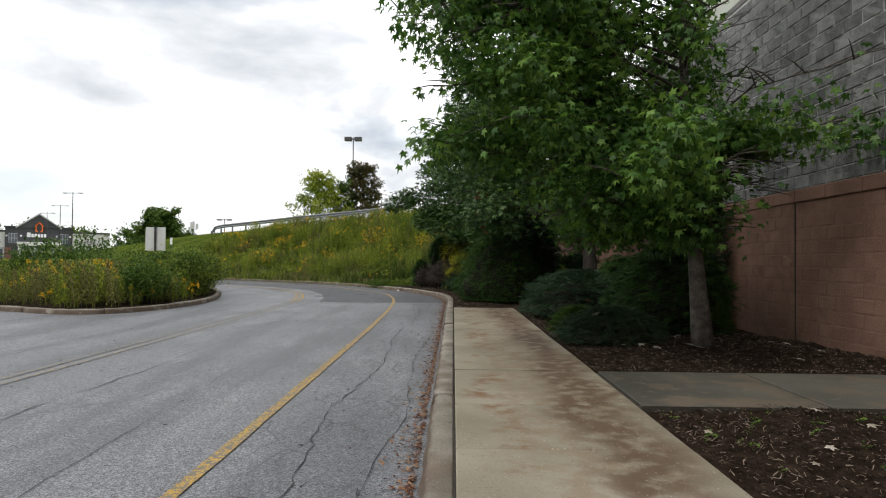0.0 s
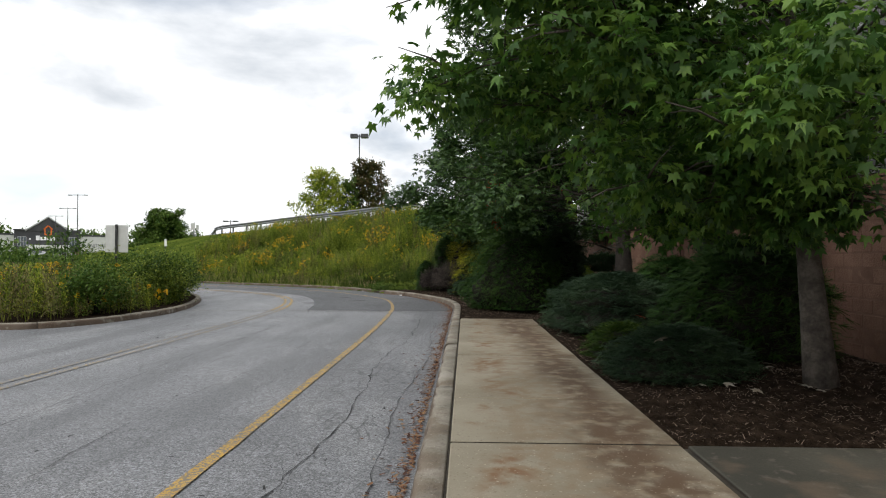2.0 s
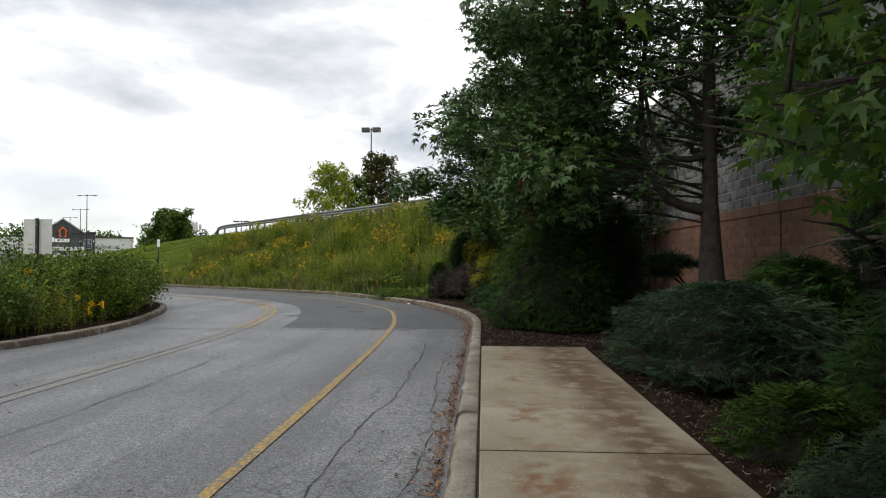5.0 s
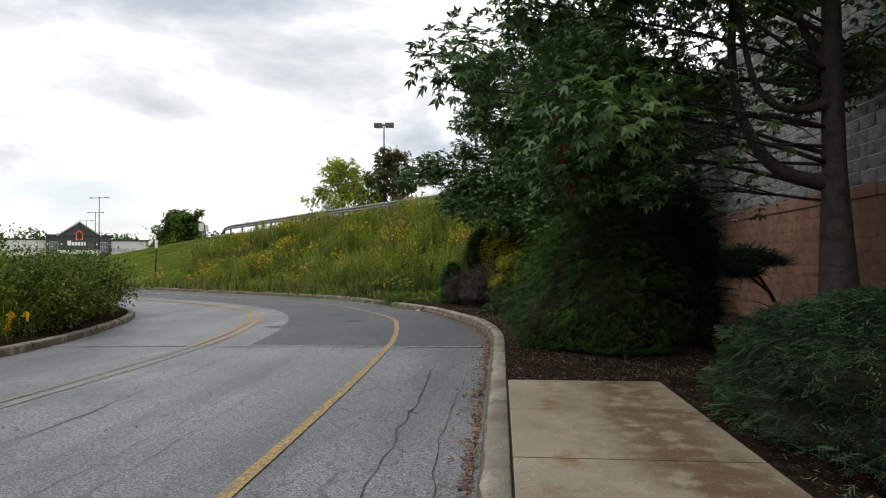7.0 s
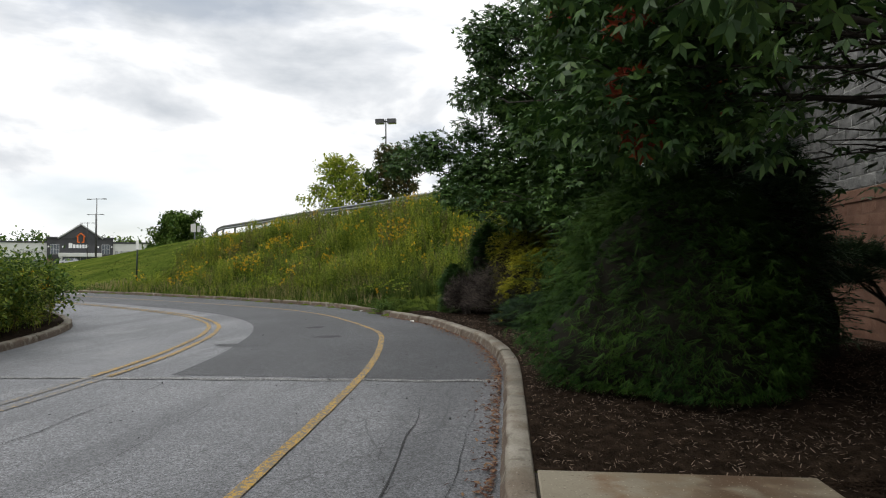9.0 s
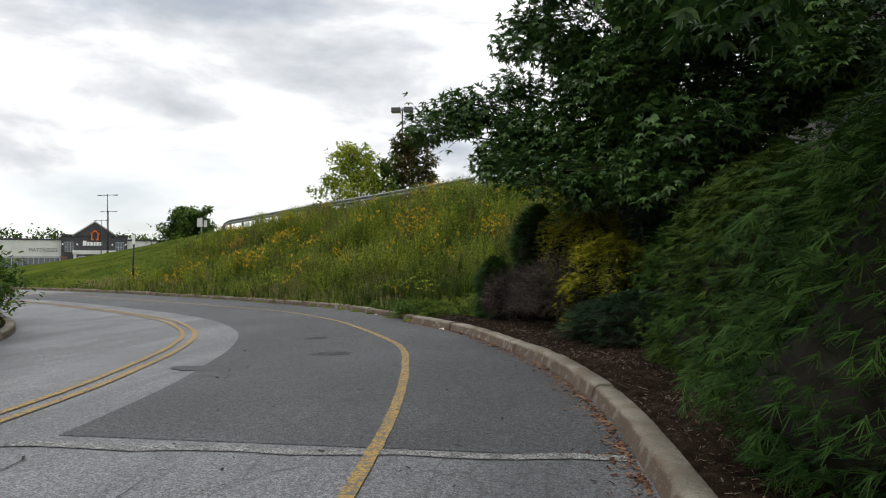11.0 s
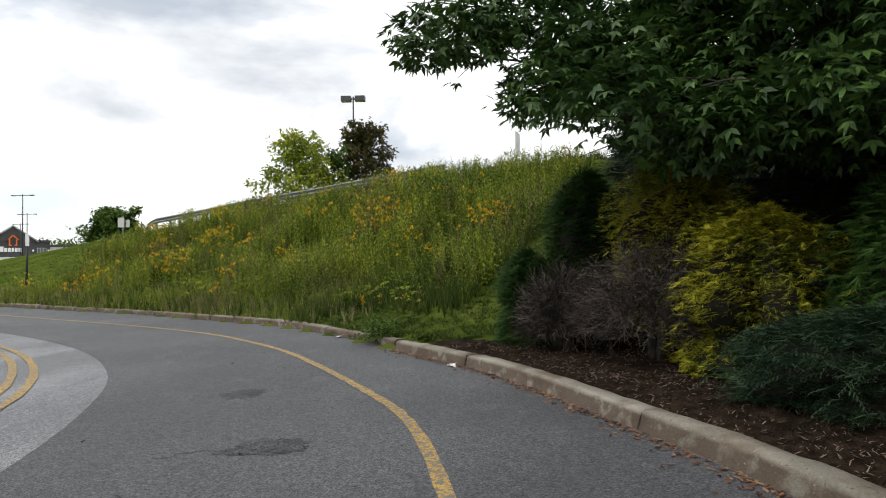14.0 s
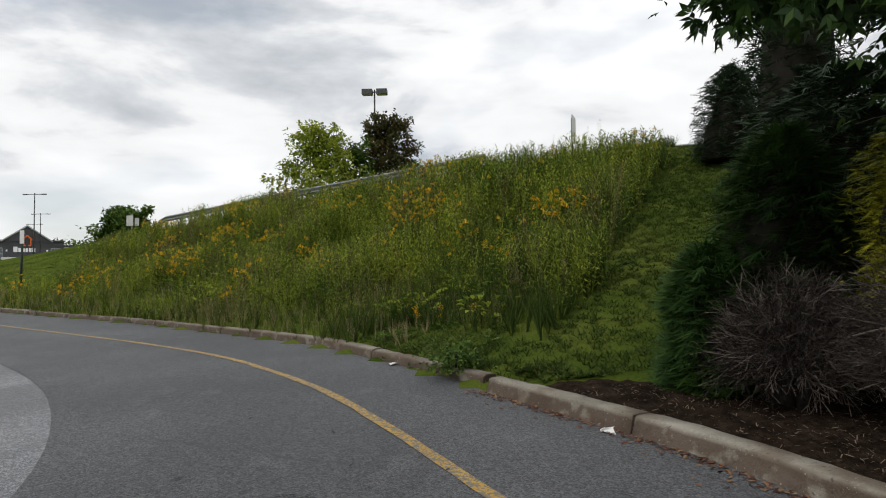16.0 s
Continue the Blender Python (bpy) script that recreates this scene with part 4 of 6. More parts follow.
            tube(tw, [q, q.lerp(e, 0.5) + Vector((0, 0, 0.05 * sl)), e], [0.010, 0.007, 0.003], 4)
            for _ in range(twigs):
                s = q.lerp(e, rng.uniform(0.25, 1.0))
                td = unit(np.array(sd) + rng.normal(0, 0.55, 3))
                tl = rng.uniform(0.15, 0.4)
                for _ in range(per_twig):
                    LP.append(np.array(s) + td * tl * rng.random() + rng.normal(0, 0.07, 3))
                    LD.append(td * 0.8 + rng.normal(0, 0.55, 3) - (0, 0, droop))
    tagged(part("twig_tangle", tw, bark, top), kind="stuff")
    LP, LD = np.array(LP), np.array(LD)
    ok = LP[:, 2] > min_z
    if keep is not None:
        ok &= keep(LP[:, 0] + at[0], LP[:, 1] + at[1], LP[:, 2] + base, rng)
    LP, LD = LP[ok], LD[ok]
    X, Yv, Z = frames_of(LD, rng, np.array((0, 0, 1.0)))
    S = rng.uniform(*leaf_size, len(LP))
    V, F = scatter(*leaf, LP, X, Yv, Z, S)
    if red:
        c = LP[rng.integers(0, len(LP), red)]
        near = np.min(np.linalg.norm(LP[:, None] - c[None], axis=2), 1) < 0.16
        fn = len(leaf[1])
        m = np.repeat(near & (rng.random(len(LP)) < 0.7), fn)
        me = mesh_of("crown", V, F)
        ob = link("crown", me, [leaf_mat, "red_leaf"], top)
        me.polygons.foreach_set("material_index", m.astype(np.int32))
    else:
        link("crown", mesh_of("crown", V, F), leaf_mat, top)
    return top


def ring_limbs(rng, n, z0, z1, l0, l1, rise=0.5, sag=0.7, az0=0.0, lens=None):
    out = []
    for k in range(n):
        t = k / (n - 1)
        z = z0 + (z1 - z0) * t
        az = az0 + 137.5 * k + rng.uniform(-15, 15)
        l = l0 + (l1 - l0) * t
        if lens:
            l *= lens(az)
        out.append((z, az, l * rng.uniform(0.85, 1.1), rise * l / 3 + rng.uniform(0, 0.4) + 0.6 * t, sag * l / 3))
    return out


def reach(limbs, x0, least, above):
    """Cuts back limbs that would grow past x = least over the road."""
    out = []
    for z, az, l, rise, sag, *rest in limbs:
        c = math.cos(radians(az))
        if c < 0 and z + rise - sag > above and x0 + c * l < least:
            k = (x0 - least) / (-c * l)
            l, rise, sag = l * k, rise * k, sag * k
        out.append((z, az, l, rise, sag, *rest))
    return out


rng = np.random.default_rng(31)
L1 = ring_limbs(rng, 32, 1.55, 7.2, 2.9, 0.9, 0.5, 0.9, 40, lambda az: 0.7 if 130 < az % 360 < 178 else 1.0)
L1 += [(2.0, 190, 2.9, 1.3, 1.0), (1.8, 205, 2.2, 0.7, 1.0), (2.3, 180, 3.2, 1.4, 0.9), (2.6, 198, 3.1, 1.8, 0.8), (1.9, 240, 1.9, 0.5, 0.3), (2.0, 300, 2.0, 0.5, 0.3), (2.2, 330, 2.4, 0.9, 0.8), (1.5, 165, 2.0, 0.3, 0.6), (3.0, 205, 3.0, 2.0, 0.8), (3.3, 188, 3.2, 1.9, 0.7), (2.9, 198, 3.7, 0.9, 0.5), (3.4, 206, 3.6, 1.2, 0.6), (2.7, 193, 3.5, 0.8, 0.6), (4.0, 200, 3.7, 1.5, 0.8), (4.6, 192, 3.5, 1.6, 0.6), (5.2, 205, 3.2, 1.6, 0.5), (2.5, 210, 3.0, 0.7, 0.5), (2.1, 345, 1.6, 0.5, 0.3), (2.1, 270, 2.2, 0.6, 0.7), (1.7, 20, 2.0, 0.5, 0.6), (2.3, 60, 2.0, 0.8, 0.7), (1.9, 125, 2.3, 0.6, 0.6), (2.3, 132, 2.6, 0.8, 0.7), (2.8, 120, 2.6, 0.9, 0.7), (1.6, 140, 1.9, 0.4, 0.4), (3.2, 138, 2.8, 1.0, 0.8)]


def keep_near(x, y, z, r):
    """The near tree's lopsided crown: low over the bed, lifted over the pavement, thin towards the wall."""
    j = r.normal(0, 0.12, len(x))
    low = 1.32 + 0.40 * np.maximum(0, 2.75 - x) + 0.7 * smooth(3.7, 4.2, x)
    low = np.where((y > 9.2) & (x < 0.40 * (y - 7.9) + 0.1), np.maximum(low, 1.5 + 0.46 * (y - 7.9)), low)
    return (r.random(len(x)) < 1 - 0.38 * smooth(1.5, 2.3, x) * smooth(3.0, 3.8, z)) & (z + j > low) & (x + j > 0.30 - 0.135 * (y - 2.6) - 0.2 * smooth(2.8, 4.2, z) - 0.55 * smooth(3.4, 4.6, z)) & ((r.random(len(x)) < 1 - 0.97 * smooth(3.25, 3.75, x + 0.42 * np.maximum(0, 9.95 - y))) | (np.abs(z - 2.95) < 0.24) & (y < 9.9) & (r.random(len(x)) < 0.6))


L1 += [(4.3, 185, 3.3, 1.2, 0.6), (4.9, 212, 3.0, 1.2, 0.5), (3.7, 178, 3.2, 1.3, 0.6), (5.6, 190, 3.0, 1.4, 0.5), (3.1, 172, 2.8, 1.2, 0.5), (4.5, 165, 2.8, 1.3, 0.5)]
L1 += [(1.85, 265, 1.0, -0.05, 0.35), (1.95, 300, 1.0, 0.0, 0.35), (1.9, 225, 1.1, 0.0, 0.35), (1.8, 320, 0.8, -0.1, 0.3), (2.0, 250, 1.3, 0.1, 0.5), (2.55, 335, 1.9, 0.5, 0.25), (2.6, 345, 1.7, 0.45, 0.2), (2.5, 320, 1.8, 0.5, 0.3), (2.65, 338, 3.0, 0.5, 0.25)]
L1 += [(3.9, 183, 4.4, 1.3, 0.5), (4.3, 194, 4.3, 1.2, 0.5), (3.7, 200, 4.3, 1.3, 0.5), (4.8, 186, 4.3, 0.9, 0.4), (5.2, 198, 4.2, 0.8, 0.4)]
L1 = [(z, az, l * (0.4 if l < 2.99 and (az % 360 > 285 or az % 360 < 75) else 1), r, g) for z, az, l, r, g in L1]
L1 = reach([l for l in L1 if l[0] < 3.65], 3.3, -0.3, 0.0) + reach([l for l in L1 if l[0] >= 3.65], 3.3, -0.75, 0.0)
tree("sweetgum_tree", "green sweetgum tree with drooping star leaves in the mulch bed", (3.36, 9.95), 0.22, (8.5, 0.105, 0.03), L1, "gum", STAR, 41, 4, 2, 12, (0.09, 0.15), lean=(-0.05, 0.02), droop=0.75, min_z=1.05, sub_len=0.8, per_lobe=165, lobe=1.08, keep=keep_near)

rng = np.random.default_rng(32)
L2 = ring_limbs(rng, 24, 2.9, 7.6, 3.5, 1.1, 0.7, 0.5, 10, lambda az: 0.66 if 185 < az % 360 < 340 else 0.75 if not 60 < az % 360 < 200 else 1.0)
L2 += [(2.2, 192, 3.5, 1.15, 0.5), (2.6, 60, 1.8, 1.6, 0.0, 0.4), (1.9, 150, 3.8, 1.7, 0.6), (2.3, 156, 4.6, 2.2, 0.5), (2.6, 138, 3.6, 1.5, 0.6), (3.2, 160, 4.2, 2.4, 0.6), (3.6, 175, 3.2, 2.6, 0.5), (1.8, 118, 2.8, 0.6, 0.5), (4.0, 150, 3.8, 2.2, 0.4), (2.6, 110, 2.6, 0.9, 0.4), (3.0, 172, 3.4, 1.0, 0.5)]
L2 += [(3.6, 186, 3.2, 1.7, 0.4), (4.2, 178, 3.1, 1.5, 0.4), (4.8, 192, 3.0, 1.4, 0.3), (3.2, 197, 3.1, 1.8, 0.4), (5.3, 183, 2.8, 1.2, 0.3), (4.4, 204, 3.0, 1.3, 0.3), (2.4, 172, 2.7, 0.3, 0.2), (2.6, 196, 2.5, 0.5, 0.3), (2.2, 160, 2.5, 0.4, 0.3)]
L2 = [(z, az, l * (1.13 if 140 < az % 360 < 212 else 1), *q) for z, az, l, *q in L2]
L2 = reach(L2, 3.62, 0.1, 3.4)
tree("sweetgum_tree", "shade-toned sweetgum tree with spreading limbs and red-tinged leaves by the wall", (3.62, 17.7), 0.15, (9.0, 0.19, 0.03), L2, "gum_dark", KITES, 42, 3, 2, 12, (0.10, 0.155), bark="bark_dark", lean=(-0.02, 0.0), red=22, min_z=1.7, sub_len=0.8, per_lobe=235, lobe=1.1, keep=lambda x, y, z, r: (r.random(len(x)) < 1 - 0.42 * smooth(1.5, 2.3, x)) & (r.random(len(x)) < 1 - 0.88 * smooth(1.5, 1.9, x) * smooth(3.5, 3.0, z)) & ((x > -0.6) | (y > 18.0) | (z < 3.7)) & ((x > -0.3) | (z < 3.9)) & ((y > 17.5) | (z > 4.5) | (x < 0.9) | (r.random(len(x)) < 0.35)), forks=(
    ([(-0.02, 0, 1.95), (-0.25, 0, 2.03), (-0.52, 0, 2.1), (-0.76, 0, 2.27), (-0.92, 0, 2.52), (-1.04, 0.05, 2.9), (-1.1, 0.05, 3.6), (-1.0, 0.1, 4.8), (-0.9, 0.2, 6.2)], 0.095, 0.03),
    ([(-0.02, 0, 2.9), (-0.2, -0.05, 2.85), (-0.42, -0.08, 2.8), (-0.72, -0.1, 2.86), (-0.95, -0.1, 3.2), (-1.15, -0.15, 4.2)], 0.07, 0.025),
    ([(0.02, 0, 3.0), (-0.2, 0.1, 3.5), (-0.42, 0.1, 4.1), (-0.5, 0.1, 5.0)], 0.06, 0.025)))

rng = np.random.default_rng(33)
L3 = ring_limbs(rng, 32, 2.0, 7.0, 3.2, 1.0, 0.5, 0.7, 70)
# the high limbs at 205 to 310 degrees include ones added to shade the bed
L3 += [(2.6, 172, 4.6, 1.8, 0.4), (2.2, 178, 3.7, 0.9, 0.3), (2.3, 184, 3.5, 0.9, 0.3), (2.5, 168, 4.6, 1.35, 0.3), (2.4, 176, 4.8, 1.6, 0.3), (3.0, 190, 3.6, 2.2, 0.4), (3.8, 205, 3.4, 2.0, 0.4), (4.4, 240, 3.2, 1.6, 0.4), (3.6, 265, 3.2, 1.6, 0.4), (3.0, 290, 3.0, 1.4, 0.4), (4.8, 215, 3.4, 1.4, 0.4), (5.4, 250, 3.2, 1.2, 0.4), (5.0, 280, 3.2, 1.2, 0.4), (4.2, 310, 3.0, 1.4, 0.4), (3.4, 245, 3.4, 1.6, 0.5), (2.8, 275, 3.2, 1.2, 0.5), (5.8, 190, 3.0, 1.0, 0.3), (3.2, 330, 2.8, 1.4, 0.4), (2.9, 162, 3.6, 1.9, 0.5), (2.4, 255, 3.0, 1.0, 0.6), (2.1, 195, 3.0, 0.8, 0.7), (2.3, 215, 2.9, 0.8, 0.7), (1.9, 240, 2.8, 0.7, 0.8), (3.4, 180, 3.3, 2.0, 0.4), (2.4, 185, 3.2, 1.1, 0.6), (2.8, 225, 3.0, 1.2, 0.6)]
tree("sweetgum_tree", "shade-toned green sweetgum tree overhanging the golden shrubs", (2.2, 27.3), float(bed_height(2.2, 27.3)), (8.4, 0.15, 0.03), L3, "gum_dark", KITES, 43, 3, 2, 12, (0.11, 0.17), bark="bark_dark", min_z=1.3, sub_len=0.8, per_lobe=230, lobe=1.1, keep=lambda x, y, z, r: z + r.normal(0, 0.12, len(x)) > 2.15 + 0.2 * np.clip(-x, 0, 2))

# ---- shrubs in the bed ----
E = evergreen
E("thread_cypress_shrub", "dense dark green weeping thread-leaf cypress mound", "shrub", (1.42, 19.75), (1.42, 1.4), 2.1, "cypress", THREAD, 10000, 0.12, 51, cone=0.3, amount=0.15)
E("thread_cypress_shrub", "light green weeping thread-leaf cypress mound by the kerb", "shrub", (1.6, 22.6), (1.3, 1.3), 2.15, "cypress_light", THREAD, 12000, 0.11, 52, cone=0.4, amount=0.15)
E("dark_conifer", "tall dark evergreen with a bare trunk", "conifer", (2.35, 21.1), (0.95, 1.05), 2.8, "yew", FEATHER, 2600, 0.28, 53, low=0.3, cone=0.3)
E("dark_conifer", "dark drooping hemlock with a leaning trunk", "conifer", (2.7, 20.1), (0.5, 0.6), 2.4, "juniper", FEATHER, 1500, 0.24, 74, low=0.25, cone=0.25, amount=0.3)
E("spreading_juniper", "low dark spreading juniper with layered branches", "shrub", (2.35, 10.75), (0.76, 0.72), 0.52, "juniper", FEATHER, 4200, 0.12, 54, layers=5, hang=0.2, amount=0.2)
E("spreading_juniper", "small patchy juniper with some brown twigs", "shrub", (2.12, 12.1), (0.5, 0.5), 0.5, "cypress_light", FEATHER, 900, 0.16, 55, layers=4, hang=0.2)
E("spreading_juniper", "wide dark layered juniper beside the pavement", "shrub", (2.68, 15.1), (1.16, 1.7), 0.98, "juniper", FEATHER, 9500, 0.13, 56, layers=6, hang=0.15, amount=0.22)
E("cypress_shrub", "rounded dark feathery cypress behind the juniper", "shrub", (3.75, 12.2), (1.05, 1.0), 1.5, "cypress", THREAD_B, 5000, 0.15, 57, amount=0.2)
E("cypress_shrub", "low rounded green shrub before the wall", "shrub", (3.95, 15.9), (0.9, 0.8), 1.35, "cypress", THREAD_B, 3600, 0.15, 58, amount=0.2)
E("columnar_conifer", "narrow upright dark arborvitae against the wall", "conifer", (4.85, 13.6), (0.5, 0.5), 2.7, "yew", FEATHER, 1600, 0.2, 59, cone=0.5, up_tilt=0.6)
E("columnar_conifer", "narrow upright dark arborvitae against the wall", "conifer", (4.8, 15.9), (0.42, 0.42), 2.4, "yew", FEATHER, 1400, 0.2, 60, cone=0.5, up_tilt=0.6)
E("spreading_juniper", "low dark juniper at the kerb", "shrub", (0.6, 24.85), (0.95, 0.78), 0.66, "juniper", FEATHER, 6000, 0.12, 61, layers=5, hang=0.2)
E("golden_cypress", "bright golden thread-leaf cypress shrub", "shrub", (0.45, 26.2), (0.74, 0.68), 1.45, "golden", THREAD_B, 11000, 0.075, 62, amount=0.42, lumps_scale=2.8)
E("golden_cypress", "tall golden thread-leaf cypress behind dead twigs", "shrub", (0.3, 27.8), (0.85, 0.65), 2.3, "golden", THREAD_B, 13000, 0.08, 63, amount=0.28, low=0.15)
E("cypress_shrub", "dark green shrub beside the golden cypress", "shrub", (1.75, 25.5), (1.2, 1.1), 1.75, "cypress", THREAD_B, 8000, 0.11, 64)
E("cypress_shrub", "green shrub with drooping foliage at the bed end", "shrub", (-1.45, 28.25), (0.36, 0.5), 1.15, "cypress", THREAD_B, 2200, 0.17, 65, amount=0.25)
E("cypress_shrub", "dark green upright shrub at the bank", "shrub", (-0.6, 28.75), (0.6, 0.6), 2.1, "cypress", THREAD_B, 3000, 0.17, 66, amount=0.25)
E("cypress_shrub", "dark evergreen filling the shade below the sweetgum", "shrub", (2.3, 28.9), (1.35, 1.0), 2.3, "yew", THREAD_B, 3600, 0.19, 75, amount=0.2)
E("cypress_shrub", "dark evergreen filling the shade below the sweetgum", "shrub", (3.1, 25.6), (1.1, 1.1), 2.2, "yew", THREAD_B, 4200, 0.15, 76, amount=0.2)
E("tall_conifer", "tall dark dense columnar conifer on the bank", "conifer", (2.3, 34.2), (0.85, 0.85), 9.0, "yew", FEATHER, 2000, 0.4, 67, cone=0.35, amount=0.14, up_tilt=0.3)
E("hill_conifer", "dark rounded conifer on the bank crest", "conifer", (2.9, 38.4), (0.95, 0.95), 2.3, "yew", FEATHER, 1600, 0.3, 68, cone=0.3)
E("cypress_shrub", "dark drooping evergreen on the bank", "shrub", (1.3, 31.0), (1.15, 1.0), 2.6, "yew", THREAD_B, 4200, 0.2, 69, amount=0.2)


def bent_pine(at, seed):
    """A small pine with a crooked bare trunk, dead twigs and flat needle pads."""
    rng = np.random.default_rng(seed)
    top = thing("bent_pine", "small crooked pine with dark needle pads by the brown wall", "tree", (at[0], at[1], float(bed_height(*at)) - 0.02))
    spine = [(0.05, 0, -0.06), (0.0, 0.0, 0.3), (-0.14, 0.02, 0.6), (-0.3, 0.0, 0.85), (-0.55, -0.03, 1.02), (-0.85, 0.0, 1.1)]
    part("trunk", tube(bmesh.new(), spine, [0.045, 0.036, 0.03, 0.024, 0.016, 0.008], 7), "bark_dark", top)
    for k, (cx, cy, cz, r) in enumerate(((-0.9, 0.0, 1.12, 0.34), (-0.5, 0.1, 1.22, 0.36), (-0.2, -0.1, 1.1, 0.3), (-0.65, -0.2, 0.92, 0.26))):
        q = Vector(spine[min(5, 2 + k % 3)])
        part("branch", tube(bmesh.new(), [q, q.lerp(Vector((cx, cy, cz)), 0.5) + Vector((0, 0, 0.04)), (cx, cy, cz)], [0.016, 0.011, 0.005], 5), "bark_dark", top)
        n = 420
        D = unit(rng.normal(size=(n, 3)))
        P = np.array((cx, cy, cz)) + D * (rng.random((n, 1)) ** 0.5) * r * (1.1, 1.0, 0.35)
        X, Yv, Z = frames_of(D * (1, 1, 0.3) + (0, 0, 0.35) + rng.normal(0, 0.3, (n, 3)), rng, np.array((0, 0, 1.0)))
        link("needle_pad", mesh_of("needle_pad", *scatter(*FEATHER, P, X, Yv, Z, rng.uniform(0.09, 0.16, n))), "juniper", top)
    for k in range(12):
        q = Vector(spine[1 + k % 4])
        e = q + Vector((rng.uniform(-0.7, 0.25), rng.uniform(-0.4, 0.4), rng.uniform(0.0, 0.3)))
        part("dead_branch", tube(bmesh.new(), [q, q.lerp(e, 0.5) + Vector((0, 0, rng.uniform(-0.05, 0.08))), e], [0.008, 0.006, 0.002], 5), "dead_grey", top)
    return top


bent_pine((4.5, 21.3), 70)


def dead_shrub(at, radius, high, seed, label):
    """A bare dead shrub: stems, branches and many thin brown twigs."""
    rng = np.random.default_rng(seed)
    top = thing("dead_shrub", label, "shrub", (at[0], at[1], float(bed_height(*at)) - 0.02))
    for k in range(4):
        a = rng.uniform(0, 6.28)
        part("stem", tube(bmesh.new(), [(0.08 * math.cos(a), 0.08 * math.sin(a), -0.05), (0.2 * math.cos(a), 0.2 * math.sin(a), 0.35 * high), (0.45 * radius * math.cos(a), 0.45 * radius * math.sin(a), 0.75 * high)], [0.05, 0.035, 0.012], 7), "bark_dark", top)
    for k in range(16):
        a, z0 = rng.uniform(0, 6.28), rng.uniform(0.2, 0.7) * high
        e = Vector((math.cos(a) * radius * rng.uniform(0.7, 1.0), math.sin(a) * radius * rng.uniform(0.7, 1.0), z0 + rng.uniform(-0.1, 0.15)))
        q = Vector((e.x * 0.3, e.y * 0.3, z0 - 0.05))
        part("branch", tube(bmesh.new(), [q, q.lerp(e, 0.5) + Vector((rng.normal(0, 0.04), rng.normal(0, 0.04), 0.06)), e], [0.014, 0.010, 0.004], 5), "dead_grey", top)
    n = 4200
    D = unit(rng.normal(size=(n, 3)))
    D[:, 2] = np.abs(D[:, 2])
    r = 0.35 + 0.55 * rng.random(n) ** 0.6
    P = np.stack([D[:, 0] * radius * r, D[:, 1] * radius * r, 0.16 * high + 0.72 * high * (0.12 + 0.88 * D[:, 2]) * r], 1)
    G = np.stack([D[:, 0], D[:, 1], 0.25 * D[:, 2] + rng.normal(0, 0.3, n)], 1) + rng.normal(0, 0.42, (n, 3))
    X, Yv, Z = frames_of(G, rng)
    TW = ([(-0.007, 0, 0), (0.007, 0, 0), (0.006, 0.5, 0.05), (-0.006, 0.5, 0.05), (0.002, 1, -0.02), (-0.002, 1, -0.02), (0.2, 0.85, 0.08), (0.19, 0.87, 0.08), (-0.17, 0.8, -0.04), (-0.16, 0.82, -0.04)], [(0, 1, 2, 3), (3, 2, 4, 5), (3, 2, 6, 7), (3, 2, 8, 9)])
    tagged(link("twig_tangle", mesh_of("twig_tangle", *scatter(*TW, P, X, Yv, Z, rng.uniform(0.12, 0.34, n))), "dead", top), kind="stuff")
    return top


dead_shrub((-1.05, 27.7), 0.48, 1.05, 71, "dead brown twiggy shrub by the kerb")
dead_shrub((-0.3, 26.85), 0.8, 1.4, 72, "bare dead shrub with grey broken twigs")

# ---- the block building ----
BL, BH = 0.397, 0.194


def block_mesh(seed, deep=0.05, rough=0.014):
    """A split-faced block: joint edges and a pitched face, its outer side towards -x."""
    rng = np.random.default_rng(seed)
    a, h = BL / 2, BH / 2
    V = [(0.02, -a, -h), (0.02, a, -h), (0.02, a, h), (0.02, -a, h), (-deep + 0.02, -a, -h), (-deep + 0.02, a, -h), (-deep + 0.02, a, h), (-deep + 0.02, -a, h)]
    e = 0.014
    base = len(V)
    for j in range(3):
        for i in range(4):
            V.append((-deep + 0.008 - rng.uniform(0, rough), -a + e + (2 * a - 2 * e) * i / 3, -h + e + (2 * h - 2 * e) * j / 2))
    F = [(0, 4, 5, 1), (1, 5, 6, 2), (2, 6, 7, 3), (3, 7, 4, 0)]
    g = lambda j, i: base + j * 4 + i
    for j in range(2):
        for i in range(3):
            F.append((g(j, i), g(j + 1, i), g(j + 1, i + 1), g(j, i + 1)))
    F += [(4, g(0, 0), g(0, 3), 5), (5, g(0, 3), g(2, 3), 6), (6, g(2, 3), g(2, 0), 7), (7, g(2, 0), g(0, 0), 4)]
    me = bpy.data.meshes.new("block")
    me.from_pydata(V, [], F)
    me.update()
    return me


wall = thing("wall_west", "tall blockwork wall, brown below and grey above", "wall", kind="structure")
Y0, Y1, X = -12.0, 33.0, WALL_X
part("backing", boxes(((X - 0.0285, Y0, -0.2), (X + 0.25, Y1, BROWN_TOP - 0.1))), "brown_mortar", wall, "brown mortar joints")
part("upper_backing", boxes(((X - 0.0365, Y0, BROWN_TOP - 0.1), (X + 0.25, Y1, WALL_TOP))), "mortar", wall, "pale mortar joints")
part("coping", boxes(((X - 0.05, Y0, WALL_TOP), (X + 0.3, Y1, WALL_TOP + 0.12)), bevel=0.01), "coping", wall, "dark metal coping")
